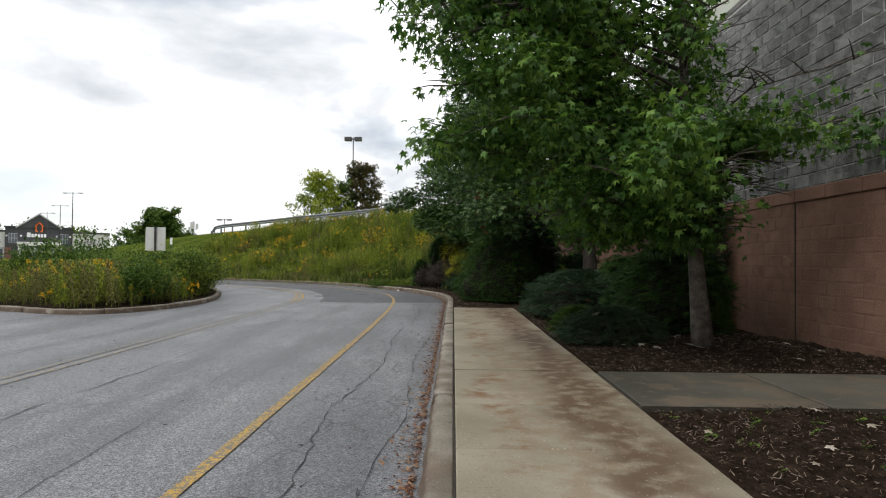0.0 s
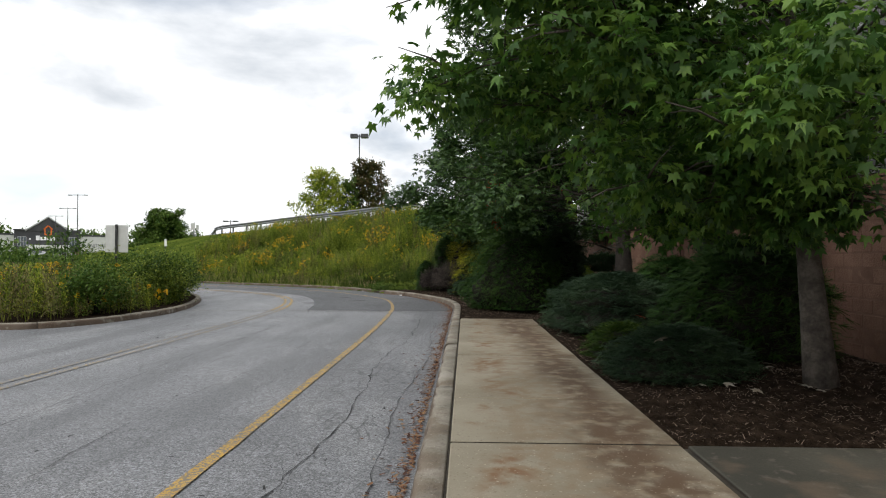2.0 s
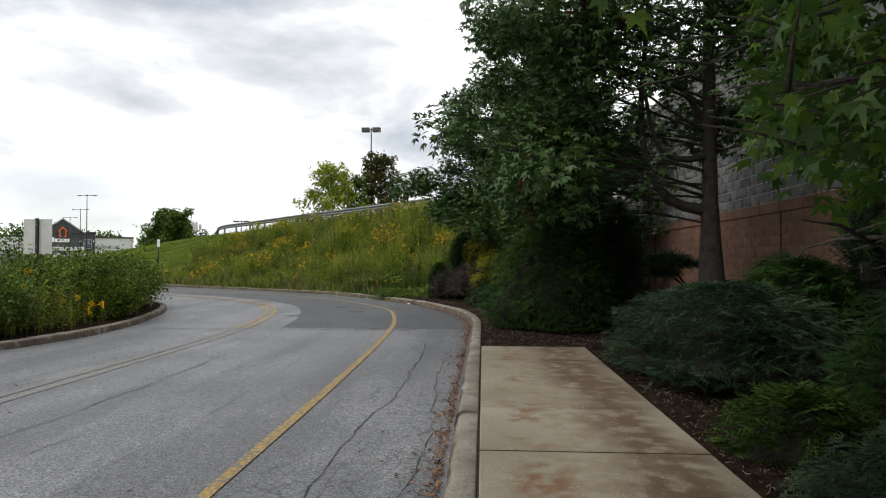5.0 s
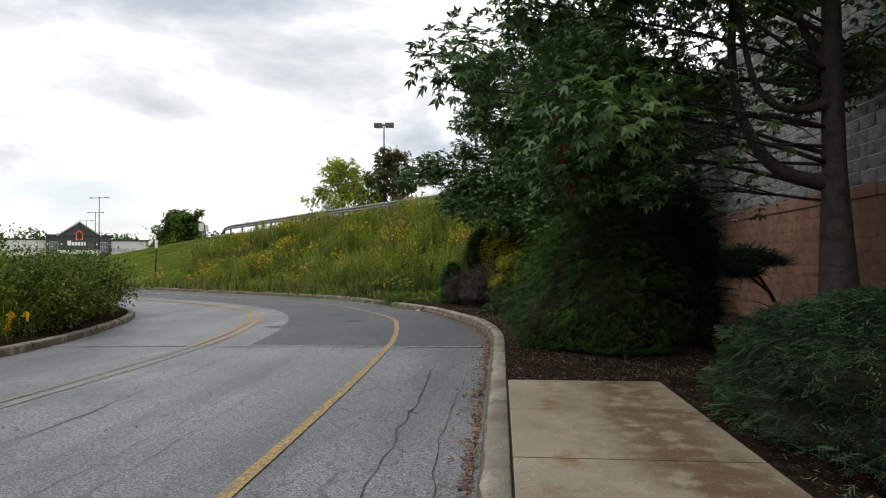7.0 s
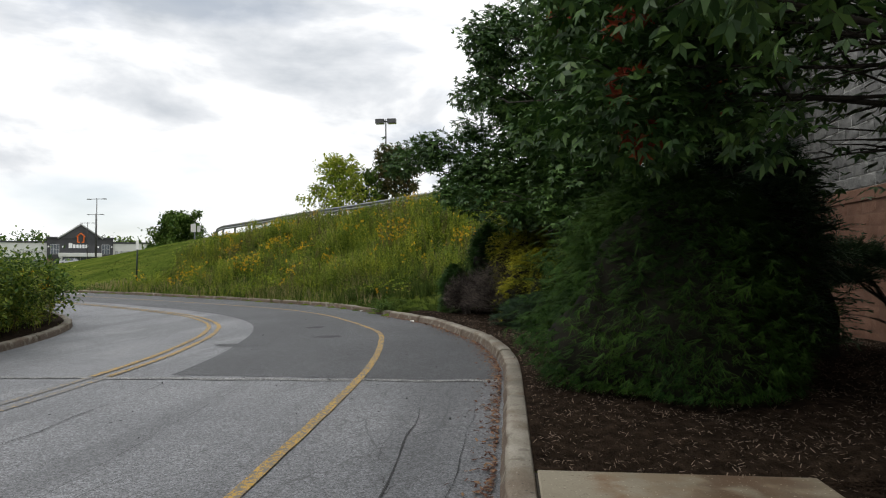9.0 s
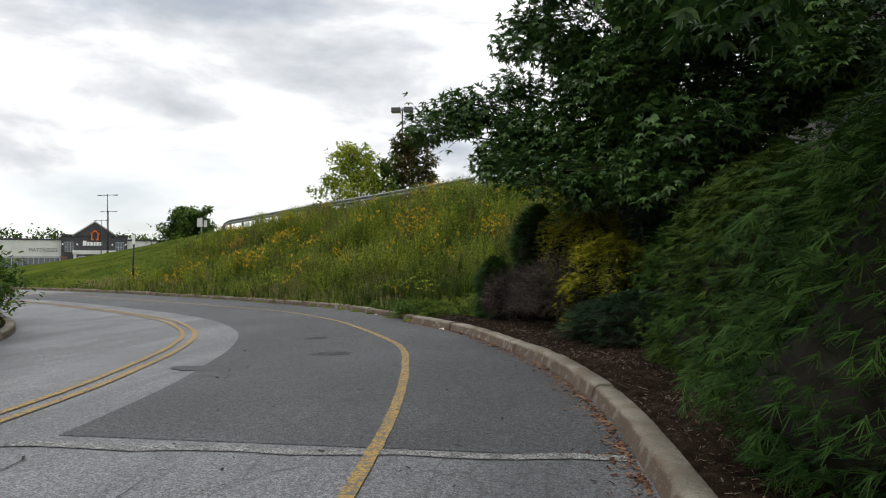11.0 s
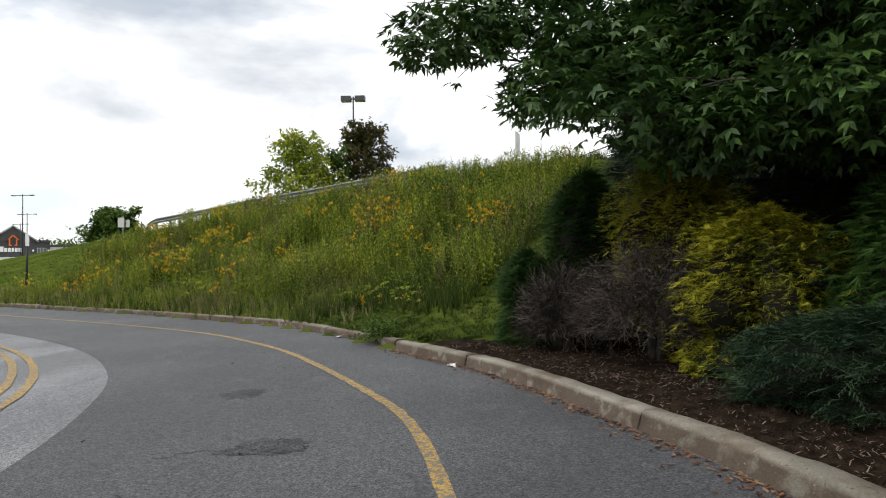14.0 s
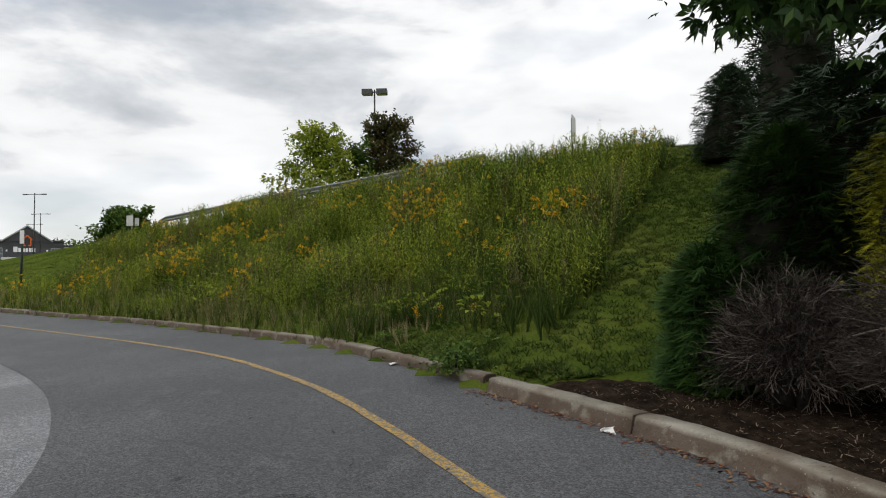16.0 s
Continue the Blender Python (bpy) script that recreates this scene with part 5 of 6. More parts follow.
part("cap_course", boxes(*[((X - 0.055, y, BROWN_TOP - 0.2), (X + 0.01, min(y + 0.80, Y1) - 0.006, BROWN_TOP)) for y in np.arange(Y0, Y1, 0.8)], bevel=0.012), "brown_block", wall, "brown smooth cap course")
for y in (11.2, 19.2, 27.2):
    part("control_joint", boxes(((X - 0.047, y - 0.007, 0.1), (X - 0.02, y + 0.007, BROWN_TOP - 0.21))), "gap", wall, "dark sealed movement joint")
tagged(part("wall_back", boxes(((X + 0.25, Y0, -0.2), (X + 14, Y0 + 0.3, WALL_TOP)), ((X + 0.25, Y1 - 0.3, -0.2), (X + 14, Y1, WALL_TOP)), ((X + 13.7, Y0, -0.2), (X + 14, Y1, WALL_TOP))), "brown_block"), "plain rear walls of the block building", "wall", kind="structure")
tagged(part("roof", boxes(((X + 0.25, Y0, WALL_TOP - 0.3), (X + 14, Y1, WALL_TOP - 0.1))), "coping"), "flat dark roof of the block building", "roof", kind="structure")
tagged(part("wall_upper", boxes(((X + 1.6, Y0, WALL_TOP - 0.1), (X + 9, Y1 - 8, WALL_TOP + 2.6))), "stucco"), "pale green-grey rendered upper storey set back", "wall", kind="structure")
meshes_b = [block_mesh(s, 0.038, 0.003) for s in range(5)]
meshes_g = [block_mesh(s + 10) for s in range(5)]
for me in meshes_b:
    me.materials.append(M["brown_block"])
for me in meshes_g:
    me.materials.append(M["grey_block"])


def lay(owner, meshes, z0, rows, near, mat):
    rng = np.random.default_rng(int(z0 * 100))
    rest = {k: [] for k in range(5)}
    for r in range(rows):
        z = z0 + 0.2 * r + 0.1
        for y in np.arange(Y0 + 0.2 + 0.2 * (r % 2), Y1 - 0.2, 0.4):
            k = int(rng.integers(0, 5))
            off = X - 0.0 + rng.normal(0, 0.002)
            if near(y, z):
                ob = new("block", meshes[k])
                ob.parent, ob.location = owner, (off, y, z)
            else:
                rest[k].append((off, y, z))
    ch = []
    for k, P in rest.items():
        P = np.array(P)
        V = np.array([v.co for v in meshes[k].vertices])
        F = np.array([list(p.vertices) for p in meshes[k].polygons])
        o = np.ones((len(P), 1))
        ch.append(scatter(V, F, P, o * (1, 0, 0), o * (0, 1, 0), o * (0, 0, 1), np.ones(len(P))))
    ob = link("blocks", mesh_of("blocks", *joined(ch)), mat, owner)
    ob["kind"] = "stuff"


lay(wall, meshes_b, BROWN_TOP - 2.4, 11, lambda y, z: 7.5 < y < 14.5 and z > 0.1, "brown_block")
lay(wall, meshes_g, BROWN_TOP, 18, lambda y, z: 7.5 < y < 14.0 and z < 5.6, "grey_block")

# ---- the bank: weeds, flowers, grass ----
STEM_WEED_V, STEM_WEED_F = [], []
rngw = np.random.default_rng(3)
STEM_WEED_V += [(-0.008, 0, 0), (0.008, 0, 0), (0.005, 0.03, 0.95), (-0.005, 0.03, 0.95)]
STEM_WEED_F.append((0, 1, 2, 3))
for k in range(24):
    z = 0.10 + 0.89 * k / 23
    a = 2.4 * k
    l = 0.165 * (1.15 - 0.65 * k / 23)
    c, sn = math.cos(a), math.sin(a)
    n = len(STEM_WEED_V)
    STEM_WEED_V += [(0, 0.03 * z, z), (c * l * 0.5 - sn * 0.014, sn * l * 0.5 + c * 0.014, z + 0.07), (c * l, sn * l, z + 0.03), (c * l * 0.5 + sn * 0.014, sn * l * 0.5 - c * 0.014, z + 0.06)]
    STEM_WEED_F.append((n, n + 1, n + 2, n + 3))
WEED = (STEM_WEED_V, STEM_WEED_F)
PV, PF = [], []
for k in range(9):
    a = 2.1 * k
    z0 = 0.10 * k
    l = 0.42 * (1 - 0.085 * k)
    c, sn = math.cos(a), math.sin(a)
    n = len(PV)
    PV += [(0, 0, z0 * 0.7), (c * l * 0.6 - sn * 0.11, sn * l * 0.6 + c * 0.11, z0 * 0.7 + 0.16), (c * l * 1.25, sn * l * 1.25, z0 * 0.7 + 0.06), (c * l * 0.6 + sn * 0.11, sn * l * 0.6 - c * 0.11, z0 * 0.7 + 0.10)]
    PF.append((n, n + 1, n + 2, n + 3))
PLUME = (PV, PF)
TV, TF = [], []
for k in range(7):
    a = 0.9 * k
    c, sn = math.cos(a), math.sin(a)
    r = 0.12 + 0.3 * ((k * 0.37) % 1)
    n = len(TV)
    TV += [(-sn * 0.03, c * 0.03, 0), (sn * 0.03, -c * 0.03, 0), (c * r + sn * 0.005, sn * r - c * 0.005, 0.95), (c * r - sn * 0.005, sn * r + c * 0.005, 0.95)]
    TF += [(n, n + 1, n + 2, n + 3)]
TUFT = (TV, TF)


def upright(n, rng, lean=0.15):
    Z = unit(np.c_[rng.normal(0, lean, (n, 2)), np.ones(n)])
    a = rng.uniform(0, 6.28, n)
    X = np.stack([np.cos(a), np.sin(a), np.zeros(n)], 1)
    Yv = unit(np.cross(Z, X))
    return np.cross(Yv, Z), Yv, Z


def bank_points(n, s_range, d_range, rng):
    s, d = rng.uniform(*s_range, n), rng.uniform(*d_range, n)
    b = np.interp(s, KERB_S, KERB_D)
    P = HILL_P + s[:, None] * HILL_T + (d + b)[:, None] * HILL_N
    return P[:, 0], P[:, 1], s, d


def patch(x, y, scale, o):
    return np.array([noise.noise(Vector((a * scale + o, b * scale - o, o))) for a, b in zip(x, y)])


def weedy(x, y, s, d):
    """Where the tall weeds stand: from the mown strip to where the bank is mown grass."""
    edge = 1.9 + 0.16 * d + 0.5 * patch(x, y, 0.5, 3.3)
    left = 24 - 0.25 * (12 - d) + 2.5 * patch(x, y, 0.25, 7.7)
    return (s > edge - 2.9 + 0.08 * d) & (s < left) & ((d > 1.2 - 0.9 * smooth(1.0, 4.0, s)) | (s > 2.5))


rng = np.random.default_rng(81)
x, y, s, d = bank_points(17500, (-2, 27), (0.15, 13.0), rng)
k = weedy(x, y, s, d) & (rng.random(len(x)) < 0.55 + 0.9 * patch(x, y, 0.6, 1.1) + 0.35)
x, y, s, d = x[k], y[k], s[k], d[k]
z = height(x, y)
big_n = patch(x, y, 0.35, 5.5)
hgt = (0.50 + 0.50 * rng.random(len(x)) + 0.75 * big_n + 0.5 * patch(x, y, 1.1, 8.5)) * (0.55 + 0.45 * smooth(0.2, 3.0, d))
hgt = np.clip(hgt * (1 - 0.75 * smooth(8.8, 10.8, d) * smooth(6, 11, s)) * (1 - 0.62 * smooth(9.3, 11.4, d)), 0.13, 1.15)
hgt = np.maximum(hgt * (1 - 0.6 * smooth(3.6, 1.4, d) * smooth(5.5, 2.0, s)), 0.13)
brown = (patch(x, y, 0.5, 9.1) + 0.25 * rng.normal(size=len(x)) > 0.30) | (rng.random(len(x)) < 0.03)
X, Yv, Z = upright(len(x), rng)
P = np.stack([x, y, z - 0.03], 1)
for mk, mat_, nm, lab in ((~brown, "weed", "bank_weeds", "tall leafy goldenrod weeds covering the bank"), (brown, "weed_brown", "bank_seeding_weeds", "brown seeding weeds on the bank")):
    V, F = scatter(*WEED, P[mk], X[mk], Yv[mk], Z[mk], np.stack([hgt[mk] * 0.95, hgt[mk] * 0.95, hgt[mk]], 1))
    tagged(link(nm, mesh_of(nm, V, F), mat_), lab, "weeds", kind="stuff")
fl = (patch(x, y, 0.75, 12.3) > 0.33) & (rng.random(len(x)) < 0.55) | (rng.random(len(x)) < 0.010)
fl &= (d > 1.0) & (s > 1.0)
tip = P[fl] + Z[fl] * (hgt[fl] * 0.93)[:, None]
ch = []
for k in range(2):
    j = rng.normal(0, 0.06, tip.shape)
    Xf, Yf, Zf = upright(len(tip), rng, 0.5)
    ch.append(scatter(*PLUME, tip + j, Xf, Yf, Zf, rng.uniform(0.08, 0.16, len(tip))))
tagged(link("goldenrod_flowers", mesh_of("goldenrod_flowers", *joined(ch)), "flower"), "yellow goldenrod flower plumes on the bank", "flowers", kind="stuff")
# grass between and on the mown parts
x, y, s, d = (np.r_[p, q] for p, q in zip(bank_points(26000, (-7, 34), (0.0, 13.2), rng), bank_points(16000, (-6, 3.5), (0.0, 13.2), rng)))
near = np.hypot(x + 3, y - 27)
k = (rng.random(len(x)) < np.clip(14 / near, 0.25, 1)) & ~((y < 29.0) & (x > -2.6))
x, y, s, d = x[k], y[k], s[k], d[k]
P = np.stack([x, y, height(x, y) - 0.02], 1)
X, Yv, Z = upright(len(x), rng, 0.25)
tall = weedy(x, y, s, d)
k = ~tall | (rng.random(len(x)) < 0.35)
x, y, s, d, tall, P, X, Yv, Z = x[k], y[k], s[k], d[k], tall[k], P[k], X[k], Yv[k], Z[k]
h = np.where(tall, rng.uniform(0.2, 0.5, len(x)), rng.uniform(0.03, 0.075, len(x)))
V, F = scatter(*TUFT, P, X, Yv, Z, np.stack([np.full(len(x), 0.36), np.full(len(x), 0.36), h], 1))
tagged(link("bank_grass", mesh_of("bank_grass", V, F), "blade"), "rough green grass tufts on the bank", "grass", kind="stuff")
# straw-coloured stalks by the kerb and on the crest
x, y, s, d = bank_points(1500, (1.5, 24), (0.1, 2.2), rng)
x2, y2, s2, d2 = bank_points(160, (3.2, 14), (10.8, 13), rng)
x, y = np.r_[x, x2], np.r_[y, y2]
P = np.stack([x, y, height(x, y) - 0.02], 1)
X, Yv, Z = upright(len(x), rng, 0.15)
hh = np.r_[rng.uniform(0.10, 0.38, len(s)), rng.uniform(0.5, 1.15, len(s2))]
V, F = scatter(*TUFT, P, X, Yv, Z, np.stack([0.12 + 0 * hh, 0.12 + 0 * hh, hh], 1))
tagged(link("dry_stalks", mesh_of("dry_stalks", V, F), "straw"), "dry straw-coloured grass stalks", "grass", kind="stuff")
# low leafy growth spilling over the kerb
LEAFY_V, LEAFY_F = [], []
for k in range(16):
    a, e = 2.4 * k, 0.2 + 1.1 * ((k * 0.618) % 1)
    r = 0.25 + 0.3 * ((k * 0.37) % 1)
    c, sn = math.cos(a), math.sin(a)
    n = len(LEAFY_V)
    px, py, pz = c * r * math.cos(e), sn * r * math.cos(e), 0.08 + r * math.sin(e) * 1.3
    LEAFY_V += [(px * 0.75, py * 0.75, pz * 0.8), (px - sn * 0.09, py + c * 0.09, pz + 0.03), (px * 1.4, py * 1.4, pz), (px + sn * 0.09, py - c * 0.09, pz + 0.02)]
    LEAFY_F.append((n, n + 1, n + 2, n + 3))
LEAFY = (LEAFY_V, LEAFY_F)
x, y, s, d = bank_points(4200, (0, 27), (1.0, 12.4), rng)
k = weedy(x, y, s, d) & (patch(x, y, 0.7, 2.9) + 0.2 * rng.normal(size=len(x)) > -0.05)
x, y, d = x[k], y[k], d[k]
P = np.stack([x, y, height(x, y) + rng.uniform(0.0, 0.25, len(x))], 1)
X, Yv, Z = upright(len(x), rng, 0.25)
V, F = scatter(*LEAFY, P, X, Yv, Z, rng.uniform(0.22, 0.45, len(x)) * (1 - 0.65 * smooth(8.5, 11.5, d)))
tagged(link("bank_leafy_weeds", mesh_of("bank_leafy_weeds", V, F), "weed"), "bushy yellow-green weeds on the bank", "weeds", kind="stuff")
x, y, s, d = bank_points(1500, (0.1, 30), (-0.12, 1.6), rng)
k = (d > 0.25) | (s < 1.6)
k &= (rng.random(len(x)) < np.where(s < 6, 0.7, 0.4)) & ~((s < -0.1))
x, y = x[k], y[k]
P = np.stack([x, y, np.maximum(height(x, y), 0.02)], 1)
X, Yv, Z = upright(len(x), rng, 0.25)
V, F = scatter(*LEAFY, P, X, Yv, Z, rng.uniform(0.10, 0.22, len(x)))
tagged(link("kerbside_weeds", mesh_of("kerbside_weeds", V, F), "shrub"), "low green leafy weeds spilling over the kerb", "weeds", kind="stuff")

# ---- island ----
ISL = curve([(-42, 27.5), (-26, 21.5), (-17, 18.3), (-11.0, 16.15), (-9.4, 15.5), (-8.5, 15.4), (-7.8, 15.85), (-7.4, 16.8), (-7.2, 18.3), (-7.25, 19.6), (-7.7, 21.6), (-8.8, 24.6), (-10.4, 27.0), (-13.5, 29.8), (-19, 33.2), (-28, 38), (-42, 44)], 6)
island_kerb = thing("kerb_island", "weathered mossy concrete kerb round the planted island", "kerb", kind="structure")
kerb_run(island_kerb, offset_line(ISL, 0.16), 2.0, 0.16, 0.12, seed=6, side=-1)
bm = bmesh.new()
f = bm.faces.new([bm.verts.new((xx, yy, 0.11)) for xx, yy in offset_line(ISL, 0.15)])
bmesh.ops.triangulate(bm, faces=[f])
tagged(part("island_soil", bm, "mulch"), "weed-grown soil of the traffic island", "soil", kind="structure")
inner_isl = offset_line(ISL, 0.35)


def in_island(x, y):
    n, inside = len(inner_isl), np.zeros(len(x), bool)
    for i in range(n):
        (xa, ya), (xb, yb) = inner_isl[i - 1], inner_isl[i]
        hit = ((ya > y) != (yb > y)) & (x < (xb - xa) * (y - ya) / (yb - ya + 1e-12) + xa)
        inside ^= hit
    return inside


x, y = rng.uniform(-34, -7.2, 16000), rng.uniform(15.4, 34, 16000)
k = in_island(x, y) & (rng.random(len(x)) < np.clip(7 / np.hypot(x + 8, y - 16), 0.08, 1))
x, y = x[k], y[k]
hgt = np.clip(0.55 + 0.35 * rng.random(len(x)) + 1.0 * patch(x, y, 0.7, 2.2), 0.22, 1.1)
brown = patch(x, y, 0.6, 6.1) + 0.25 * rng.normal(size=len(x)) > 0.16
P = np.stack([x, y, np.full(len(x), 0.1)], 1)
X, Yv, Z = upright(len(x), rng, 0.12)
for mk, mat_, nm, lab in ((~brown, "weed", "island_weeds", "tall green weeds on the traffic island"), (brown, "weed_brown", "island_seeding_weeds", "brown seeding weeds on the traffic island")):
    V, F = scatter(*WEED, P[mk], X[mk], Yv[mk], Z[mk], np.stack([hgt[mk], hgt[mk], hgt[mk]], 1))
    tagged(link(nm, mesh_of(nm, V, F), mat_), lab, "weeds", kind="stuff")
fl = (patch(x, y, 0.8, 4.4) > 0.30) & (rng.random(len(x)) < 0.35) | (np.hypot(x + 10.0, y - 17.6) < 1.2) & (rng.random(len(x)) < 0.22)
tip = P[fl] + Z[fl] * (hgt[fl] * 0.95)[:, None]
Xf, Yf, Zf = upright(len(tip), rng, 0.4)
tagged(link("island_flowers", mesh_of("island_flowers", *scatter(*PLUME, tip, Xf, Yf, Zf, rng.uniform(0.12, 0.24, len(tip)))), "flower"), "yellow goldenrod plumes on the traffic island", "flowers", kind="stuff")


def leafy_shrub(name, label, at, base, radius, high, mat_, count, leaf_size, seed, category="shrub", stems=7, leaf=None):
    """A loose leafy shrub: stems from the foot, leaves in clusters at their ends."""
    rng = np.random.default_rng(seed)
    top = thing(name, label, category, (*at, base))
    for k in range(stems):
        a, e = rng.uniform(0, 6.28), rng.uniform(0.25, 1.0)
        tipp = Vector((math.cos(a) * radius * (1 - 0.5 * e), math.sin(a) * radius * (1 - 0.5 * e), high * (0.5 + 0.5 * e)))
        mid = tipp * 0.5 + Vector((0, 0, 0.12 * high))
        part("stem", tube(bmesh.new(), [(0, 0, -0.05), mid, tipp * 0.92], [0.012 * high + 0.008, 0.008 * high + 0.005, 0.004], 5), "bark_dark", top)
    nc = max(14, count // 26)
    D = unit(rng.normal(size=(nc, 3)))
    D[:, 2] = np.abs(D[:, 2]) * np.where(rng.random(nc) < 0.3, -0.5, 1)
    lum = lumps(seed, 0.2, 1.7)
    kk = np.array([lum(v) for v in D]) * (0.6 + 0.4 * rng.random(nc) ** 0.5)
    C = np.stack([D[:, 0] * radius * kk, D[:, 1] * radius * kk, high * 0.5 + D[:, 2] * high * 0.5 * kk], 1)
    P = np.repeat(C, count // nc, 0) + rng.normal(0, 0.14 * radius + 0.05, (nc * (count // nc), 3))
    P[:, 2] = np.maximum(P[:, 2], 0.05)
    G = rng.normal(size=P.shape) + np.repeat(D, count // nc, 0) - (0, 0, 0.2)
    X, Yv, Z = frames_of(G, rng, np.array((0, 0, 1.0)))
    link("leaves", mesh_of("leaves", *scatter(*(leaf or OVAL), P, X, Yv, Z, rng.uniform(0.7, 1.3, len(P)) * leaf_size)), mat_, top)
    return top


leafy_shrub("island_shrub", "green leafy shrub at the island nose", (-9.35, 23.3), 0.1, 0.85, 1.3, "island_leaf", 7000, 0.07, 91)
leafy_shrub("island_shrub", "dense green leafy shrub overhanging the kerb", (-8.5, 21.3), 0.1, 0.85, 1.25, "island_leaf", 7500, 0.068, 92)
leafy_shrub("island_shrub", "green leafy shrub among island weeds", (-10.4, 22.6), 0.1, 1.1, 1.35, "island_leaf", 7000, 0.075, 93)
leafy_shrub("island_shrub", "green leafy shrub among island weeds", (-10.3, 25.2), 0.1, 0.9, 1.15, "island_leaf", 5000, 0.08, 94)
leafy_shrub("island_shrub", "yellowing leafy shrub on the traffic island", (-8.6, 18.9), 0.1, 0.7, 1.15, "island_leaf", 4200, 0.07, 95)
leafy_shrub("island_shrub", "dark green rounded bush by the island sign", (-8.15, 17.6), 0.1, 0.6, 1.0, "shrub", 4200, 0.07, 120)
leafy_shrub("island_shrub", "dark green bush at the back of the island", (-11.6, 20.6), 0.1, 1.1, 1.3, "shrub", 5200, 0.085, 121)
leafy_shrub("island_shrub", "small dark green bush on the traffic island", (-14.2, 22.5), 0.1, 1.0, 1.6, "shrub", 2600, 0.12, 96)
leafy_shrub("sapling", "slender young sapling with sparse leaves", (-15.3, 27.5), 0.1, 0.7, 2.3, "shrub", 1200, 0.13, 97, "tree")
leafy_shrub("island_shrub", "green bush beyond the island weeds", (-12.9, 27.6), 0.1, 1.2, 1.35, "shrub", 3200, 0.13, 98)
leafy_shrub("autumn_shrub", "brownish-green bush beyond the island weeds", (-31, 33.0), 0.1, 3.0, 3.6, "maroon_leaf", 3600, 0.3, 99)
leafy_shrub("kerbside_shrub", "green weed clump at the kerb end", (-3.5, 29.75), 0.05, 0.22, 0.22, "shrub", 700, 0.05, 101)

# ---- signs and posts ----
sg = thing("road_sign", "back of a pale metal sign on a dark post", "sign", (-8.9, 19.7, 0.1))
part("panel", boxes(((-0.30, 0.03, 1.42), (0.30, 0.034, 2.12)), bevel=0.0), "sign_back", sg, "unpainted aluminium back")
part("post", boxes(((-0.028, -0.01, -0.1), (0.028, 0.03, 2.14)), bevel=0.004), "pole", sg, "dark steel channel post")
for zz in (1.55, 2.0):
    part("bolt", boxes(((-0.012, -0.016, zz), (0.012, -0.008, zz + 0.024))), "galv", sg)
dl = thing("delineator_post", "leaning dark green marker post with white reflector", "post", (-20.0, 44.75, float(height(-20.0, 44.75))))
part("post", tube(bmesh.new(), [(-0.02, 0, -0.15), (0.0, 0, 0.9), (0.03, 0, 1.75)], [0.045, 0.042, 0.04], 6), "post_green", dl)
part("reflector", boxes(((-0.035, -0.06, 1.72), (0.125, -0.03, 2.2)), bevel=0.006), "sign_white", dl, "white reflector plate")
gs = thing("small_sign", "back of a small metal sign by the guardrail", "sign", (-25.1, 60.5, float(height(-25.1, 60.5))))
part("post", boxes(((-0.04, 0, -0.2), (0.04, 0.05, 1.5)), bevel=0.004), "galv", gs)
part("panel", boxes(((-0.30, -0.05, 0.75), (0.12, -0.01, 1.4))), "sign_back", gs)
part("panel", boxes(((0.18, 0.06, 0.75), (0.42, 0.1, 1.25))), "sign_back", gs)
ep = thing("crest_sign", "narrow sign seen edge-on at the bank crest", "sign", (-0.44, 41.9, float(height(-0.44, 41.9))), 72)
part("post", boxes(((-0.03, -0.03, -0.2), (0.03, 0.03, 1.3)), bevel=0.004), "pole", ep)
part("panel", boxes(((-0.30, -0.06, 0.55), (0.30, -0.035, 1.35))), "sign_back", ep)


# ---- guardrail ----
def crest_xy(s, d=12.4):
    p = HILL_P + s * HILL_T + d * HILL_N
    return p


rail = thing("guardrail", "galvanised steel W-beam guardrail along the bank crest", "guardrail")
SS = np.r_[np.linspace(33.0, 30, 8), np.linspace(29, 8, 40)]
def rail_d(s):
    return 12.6 + 1.2 * max(0, (s - 30)) / 4
prof = [(0.0, -0.155), (0.05, -0.13), (0.09, -0.09), (0.05, -0.03), (0.0, 0.0), (0.05, 0.03), (0.09, 0.09), (0.05, 0.13), (0.0, 0.155)]
bm = bmesh.new()
rows = []
for sv in SS:
    p = crest_xy(sv, rail_d(sv))
    zt = float(height(*p)) + 0.60 - 0.40 * smooth(31.5, 33.0, sv)
    rows.append([bm.verts.new((p[0] - HILL_N[0] * a, p[1] - HILL_N[1] * a, zt + b)) for a, b in prof])
for r0, r1 in zip(rows, rows[1:]):
    for i in range(8):
        bm.faces.new((r0[i], r0[i + 1], r1[i + 1], r1[i]))
beam = part("beam", bm, "galv", rail)
sol = beam.modifiers.new("thick", "SOLIDIFY")
sol.thickness = 0.006
for sv in np.arange(32.4, 8.5, -1.9):
    p = crest_xy(sv, rail_d(sv) + 0.12)
    z0 = float(height(*p))
    part("post", boxes(((p[0] - 0.06, p[1] - 0.06, z0 - 0.3), (p[0] + 0.06, p[1] + 0.06, z0 + 0.74)), bevel=0.008), "galv", rail)


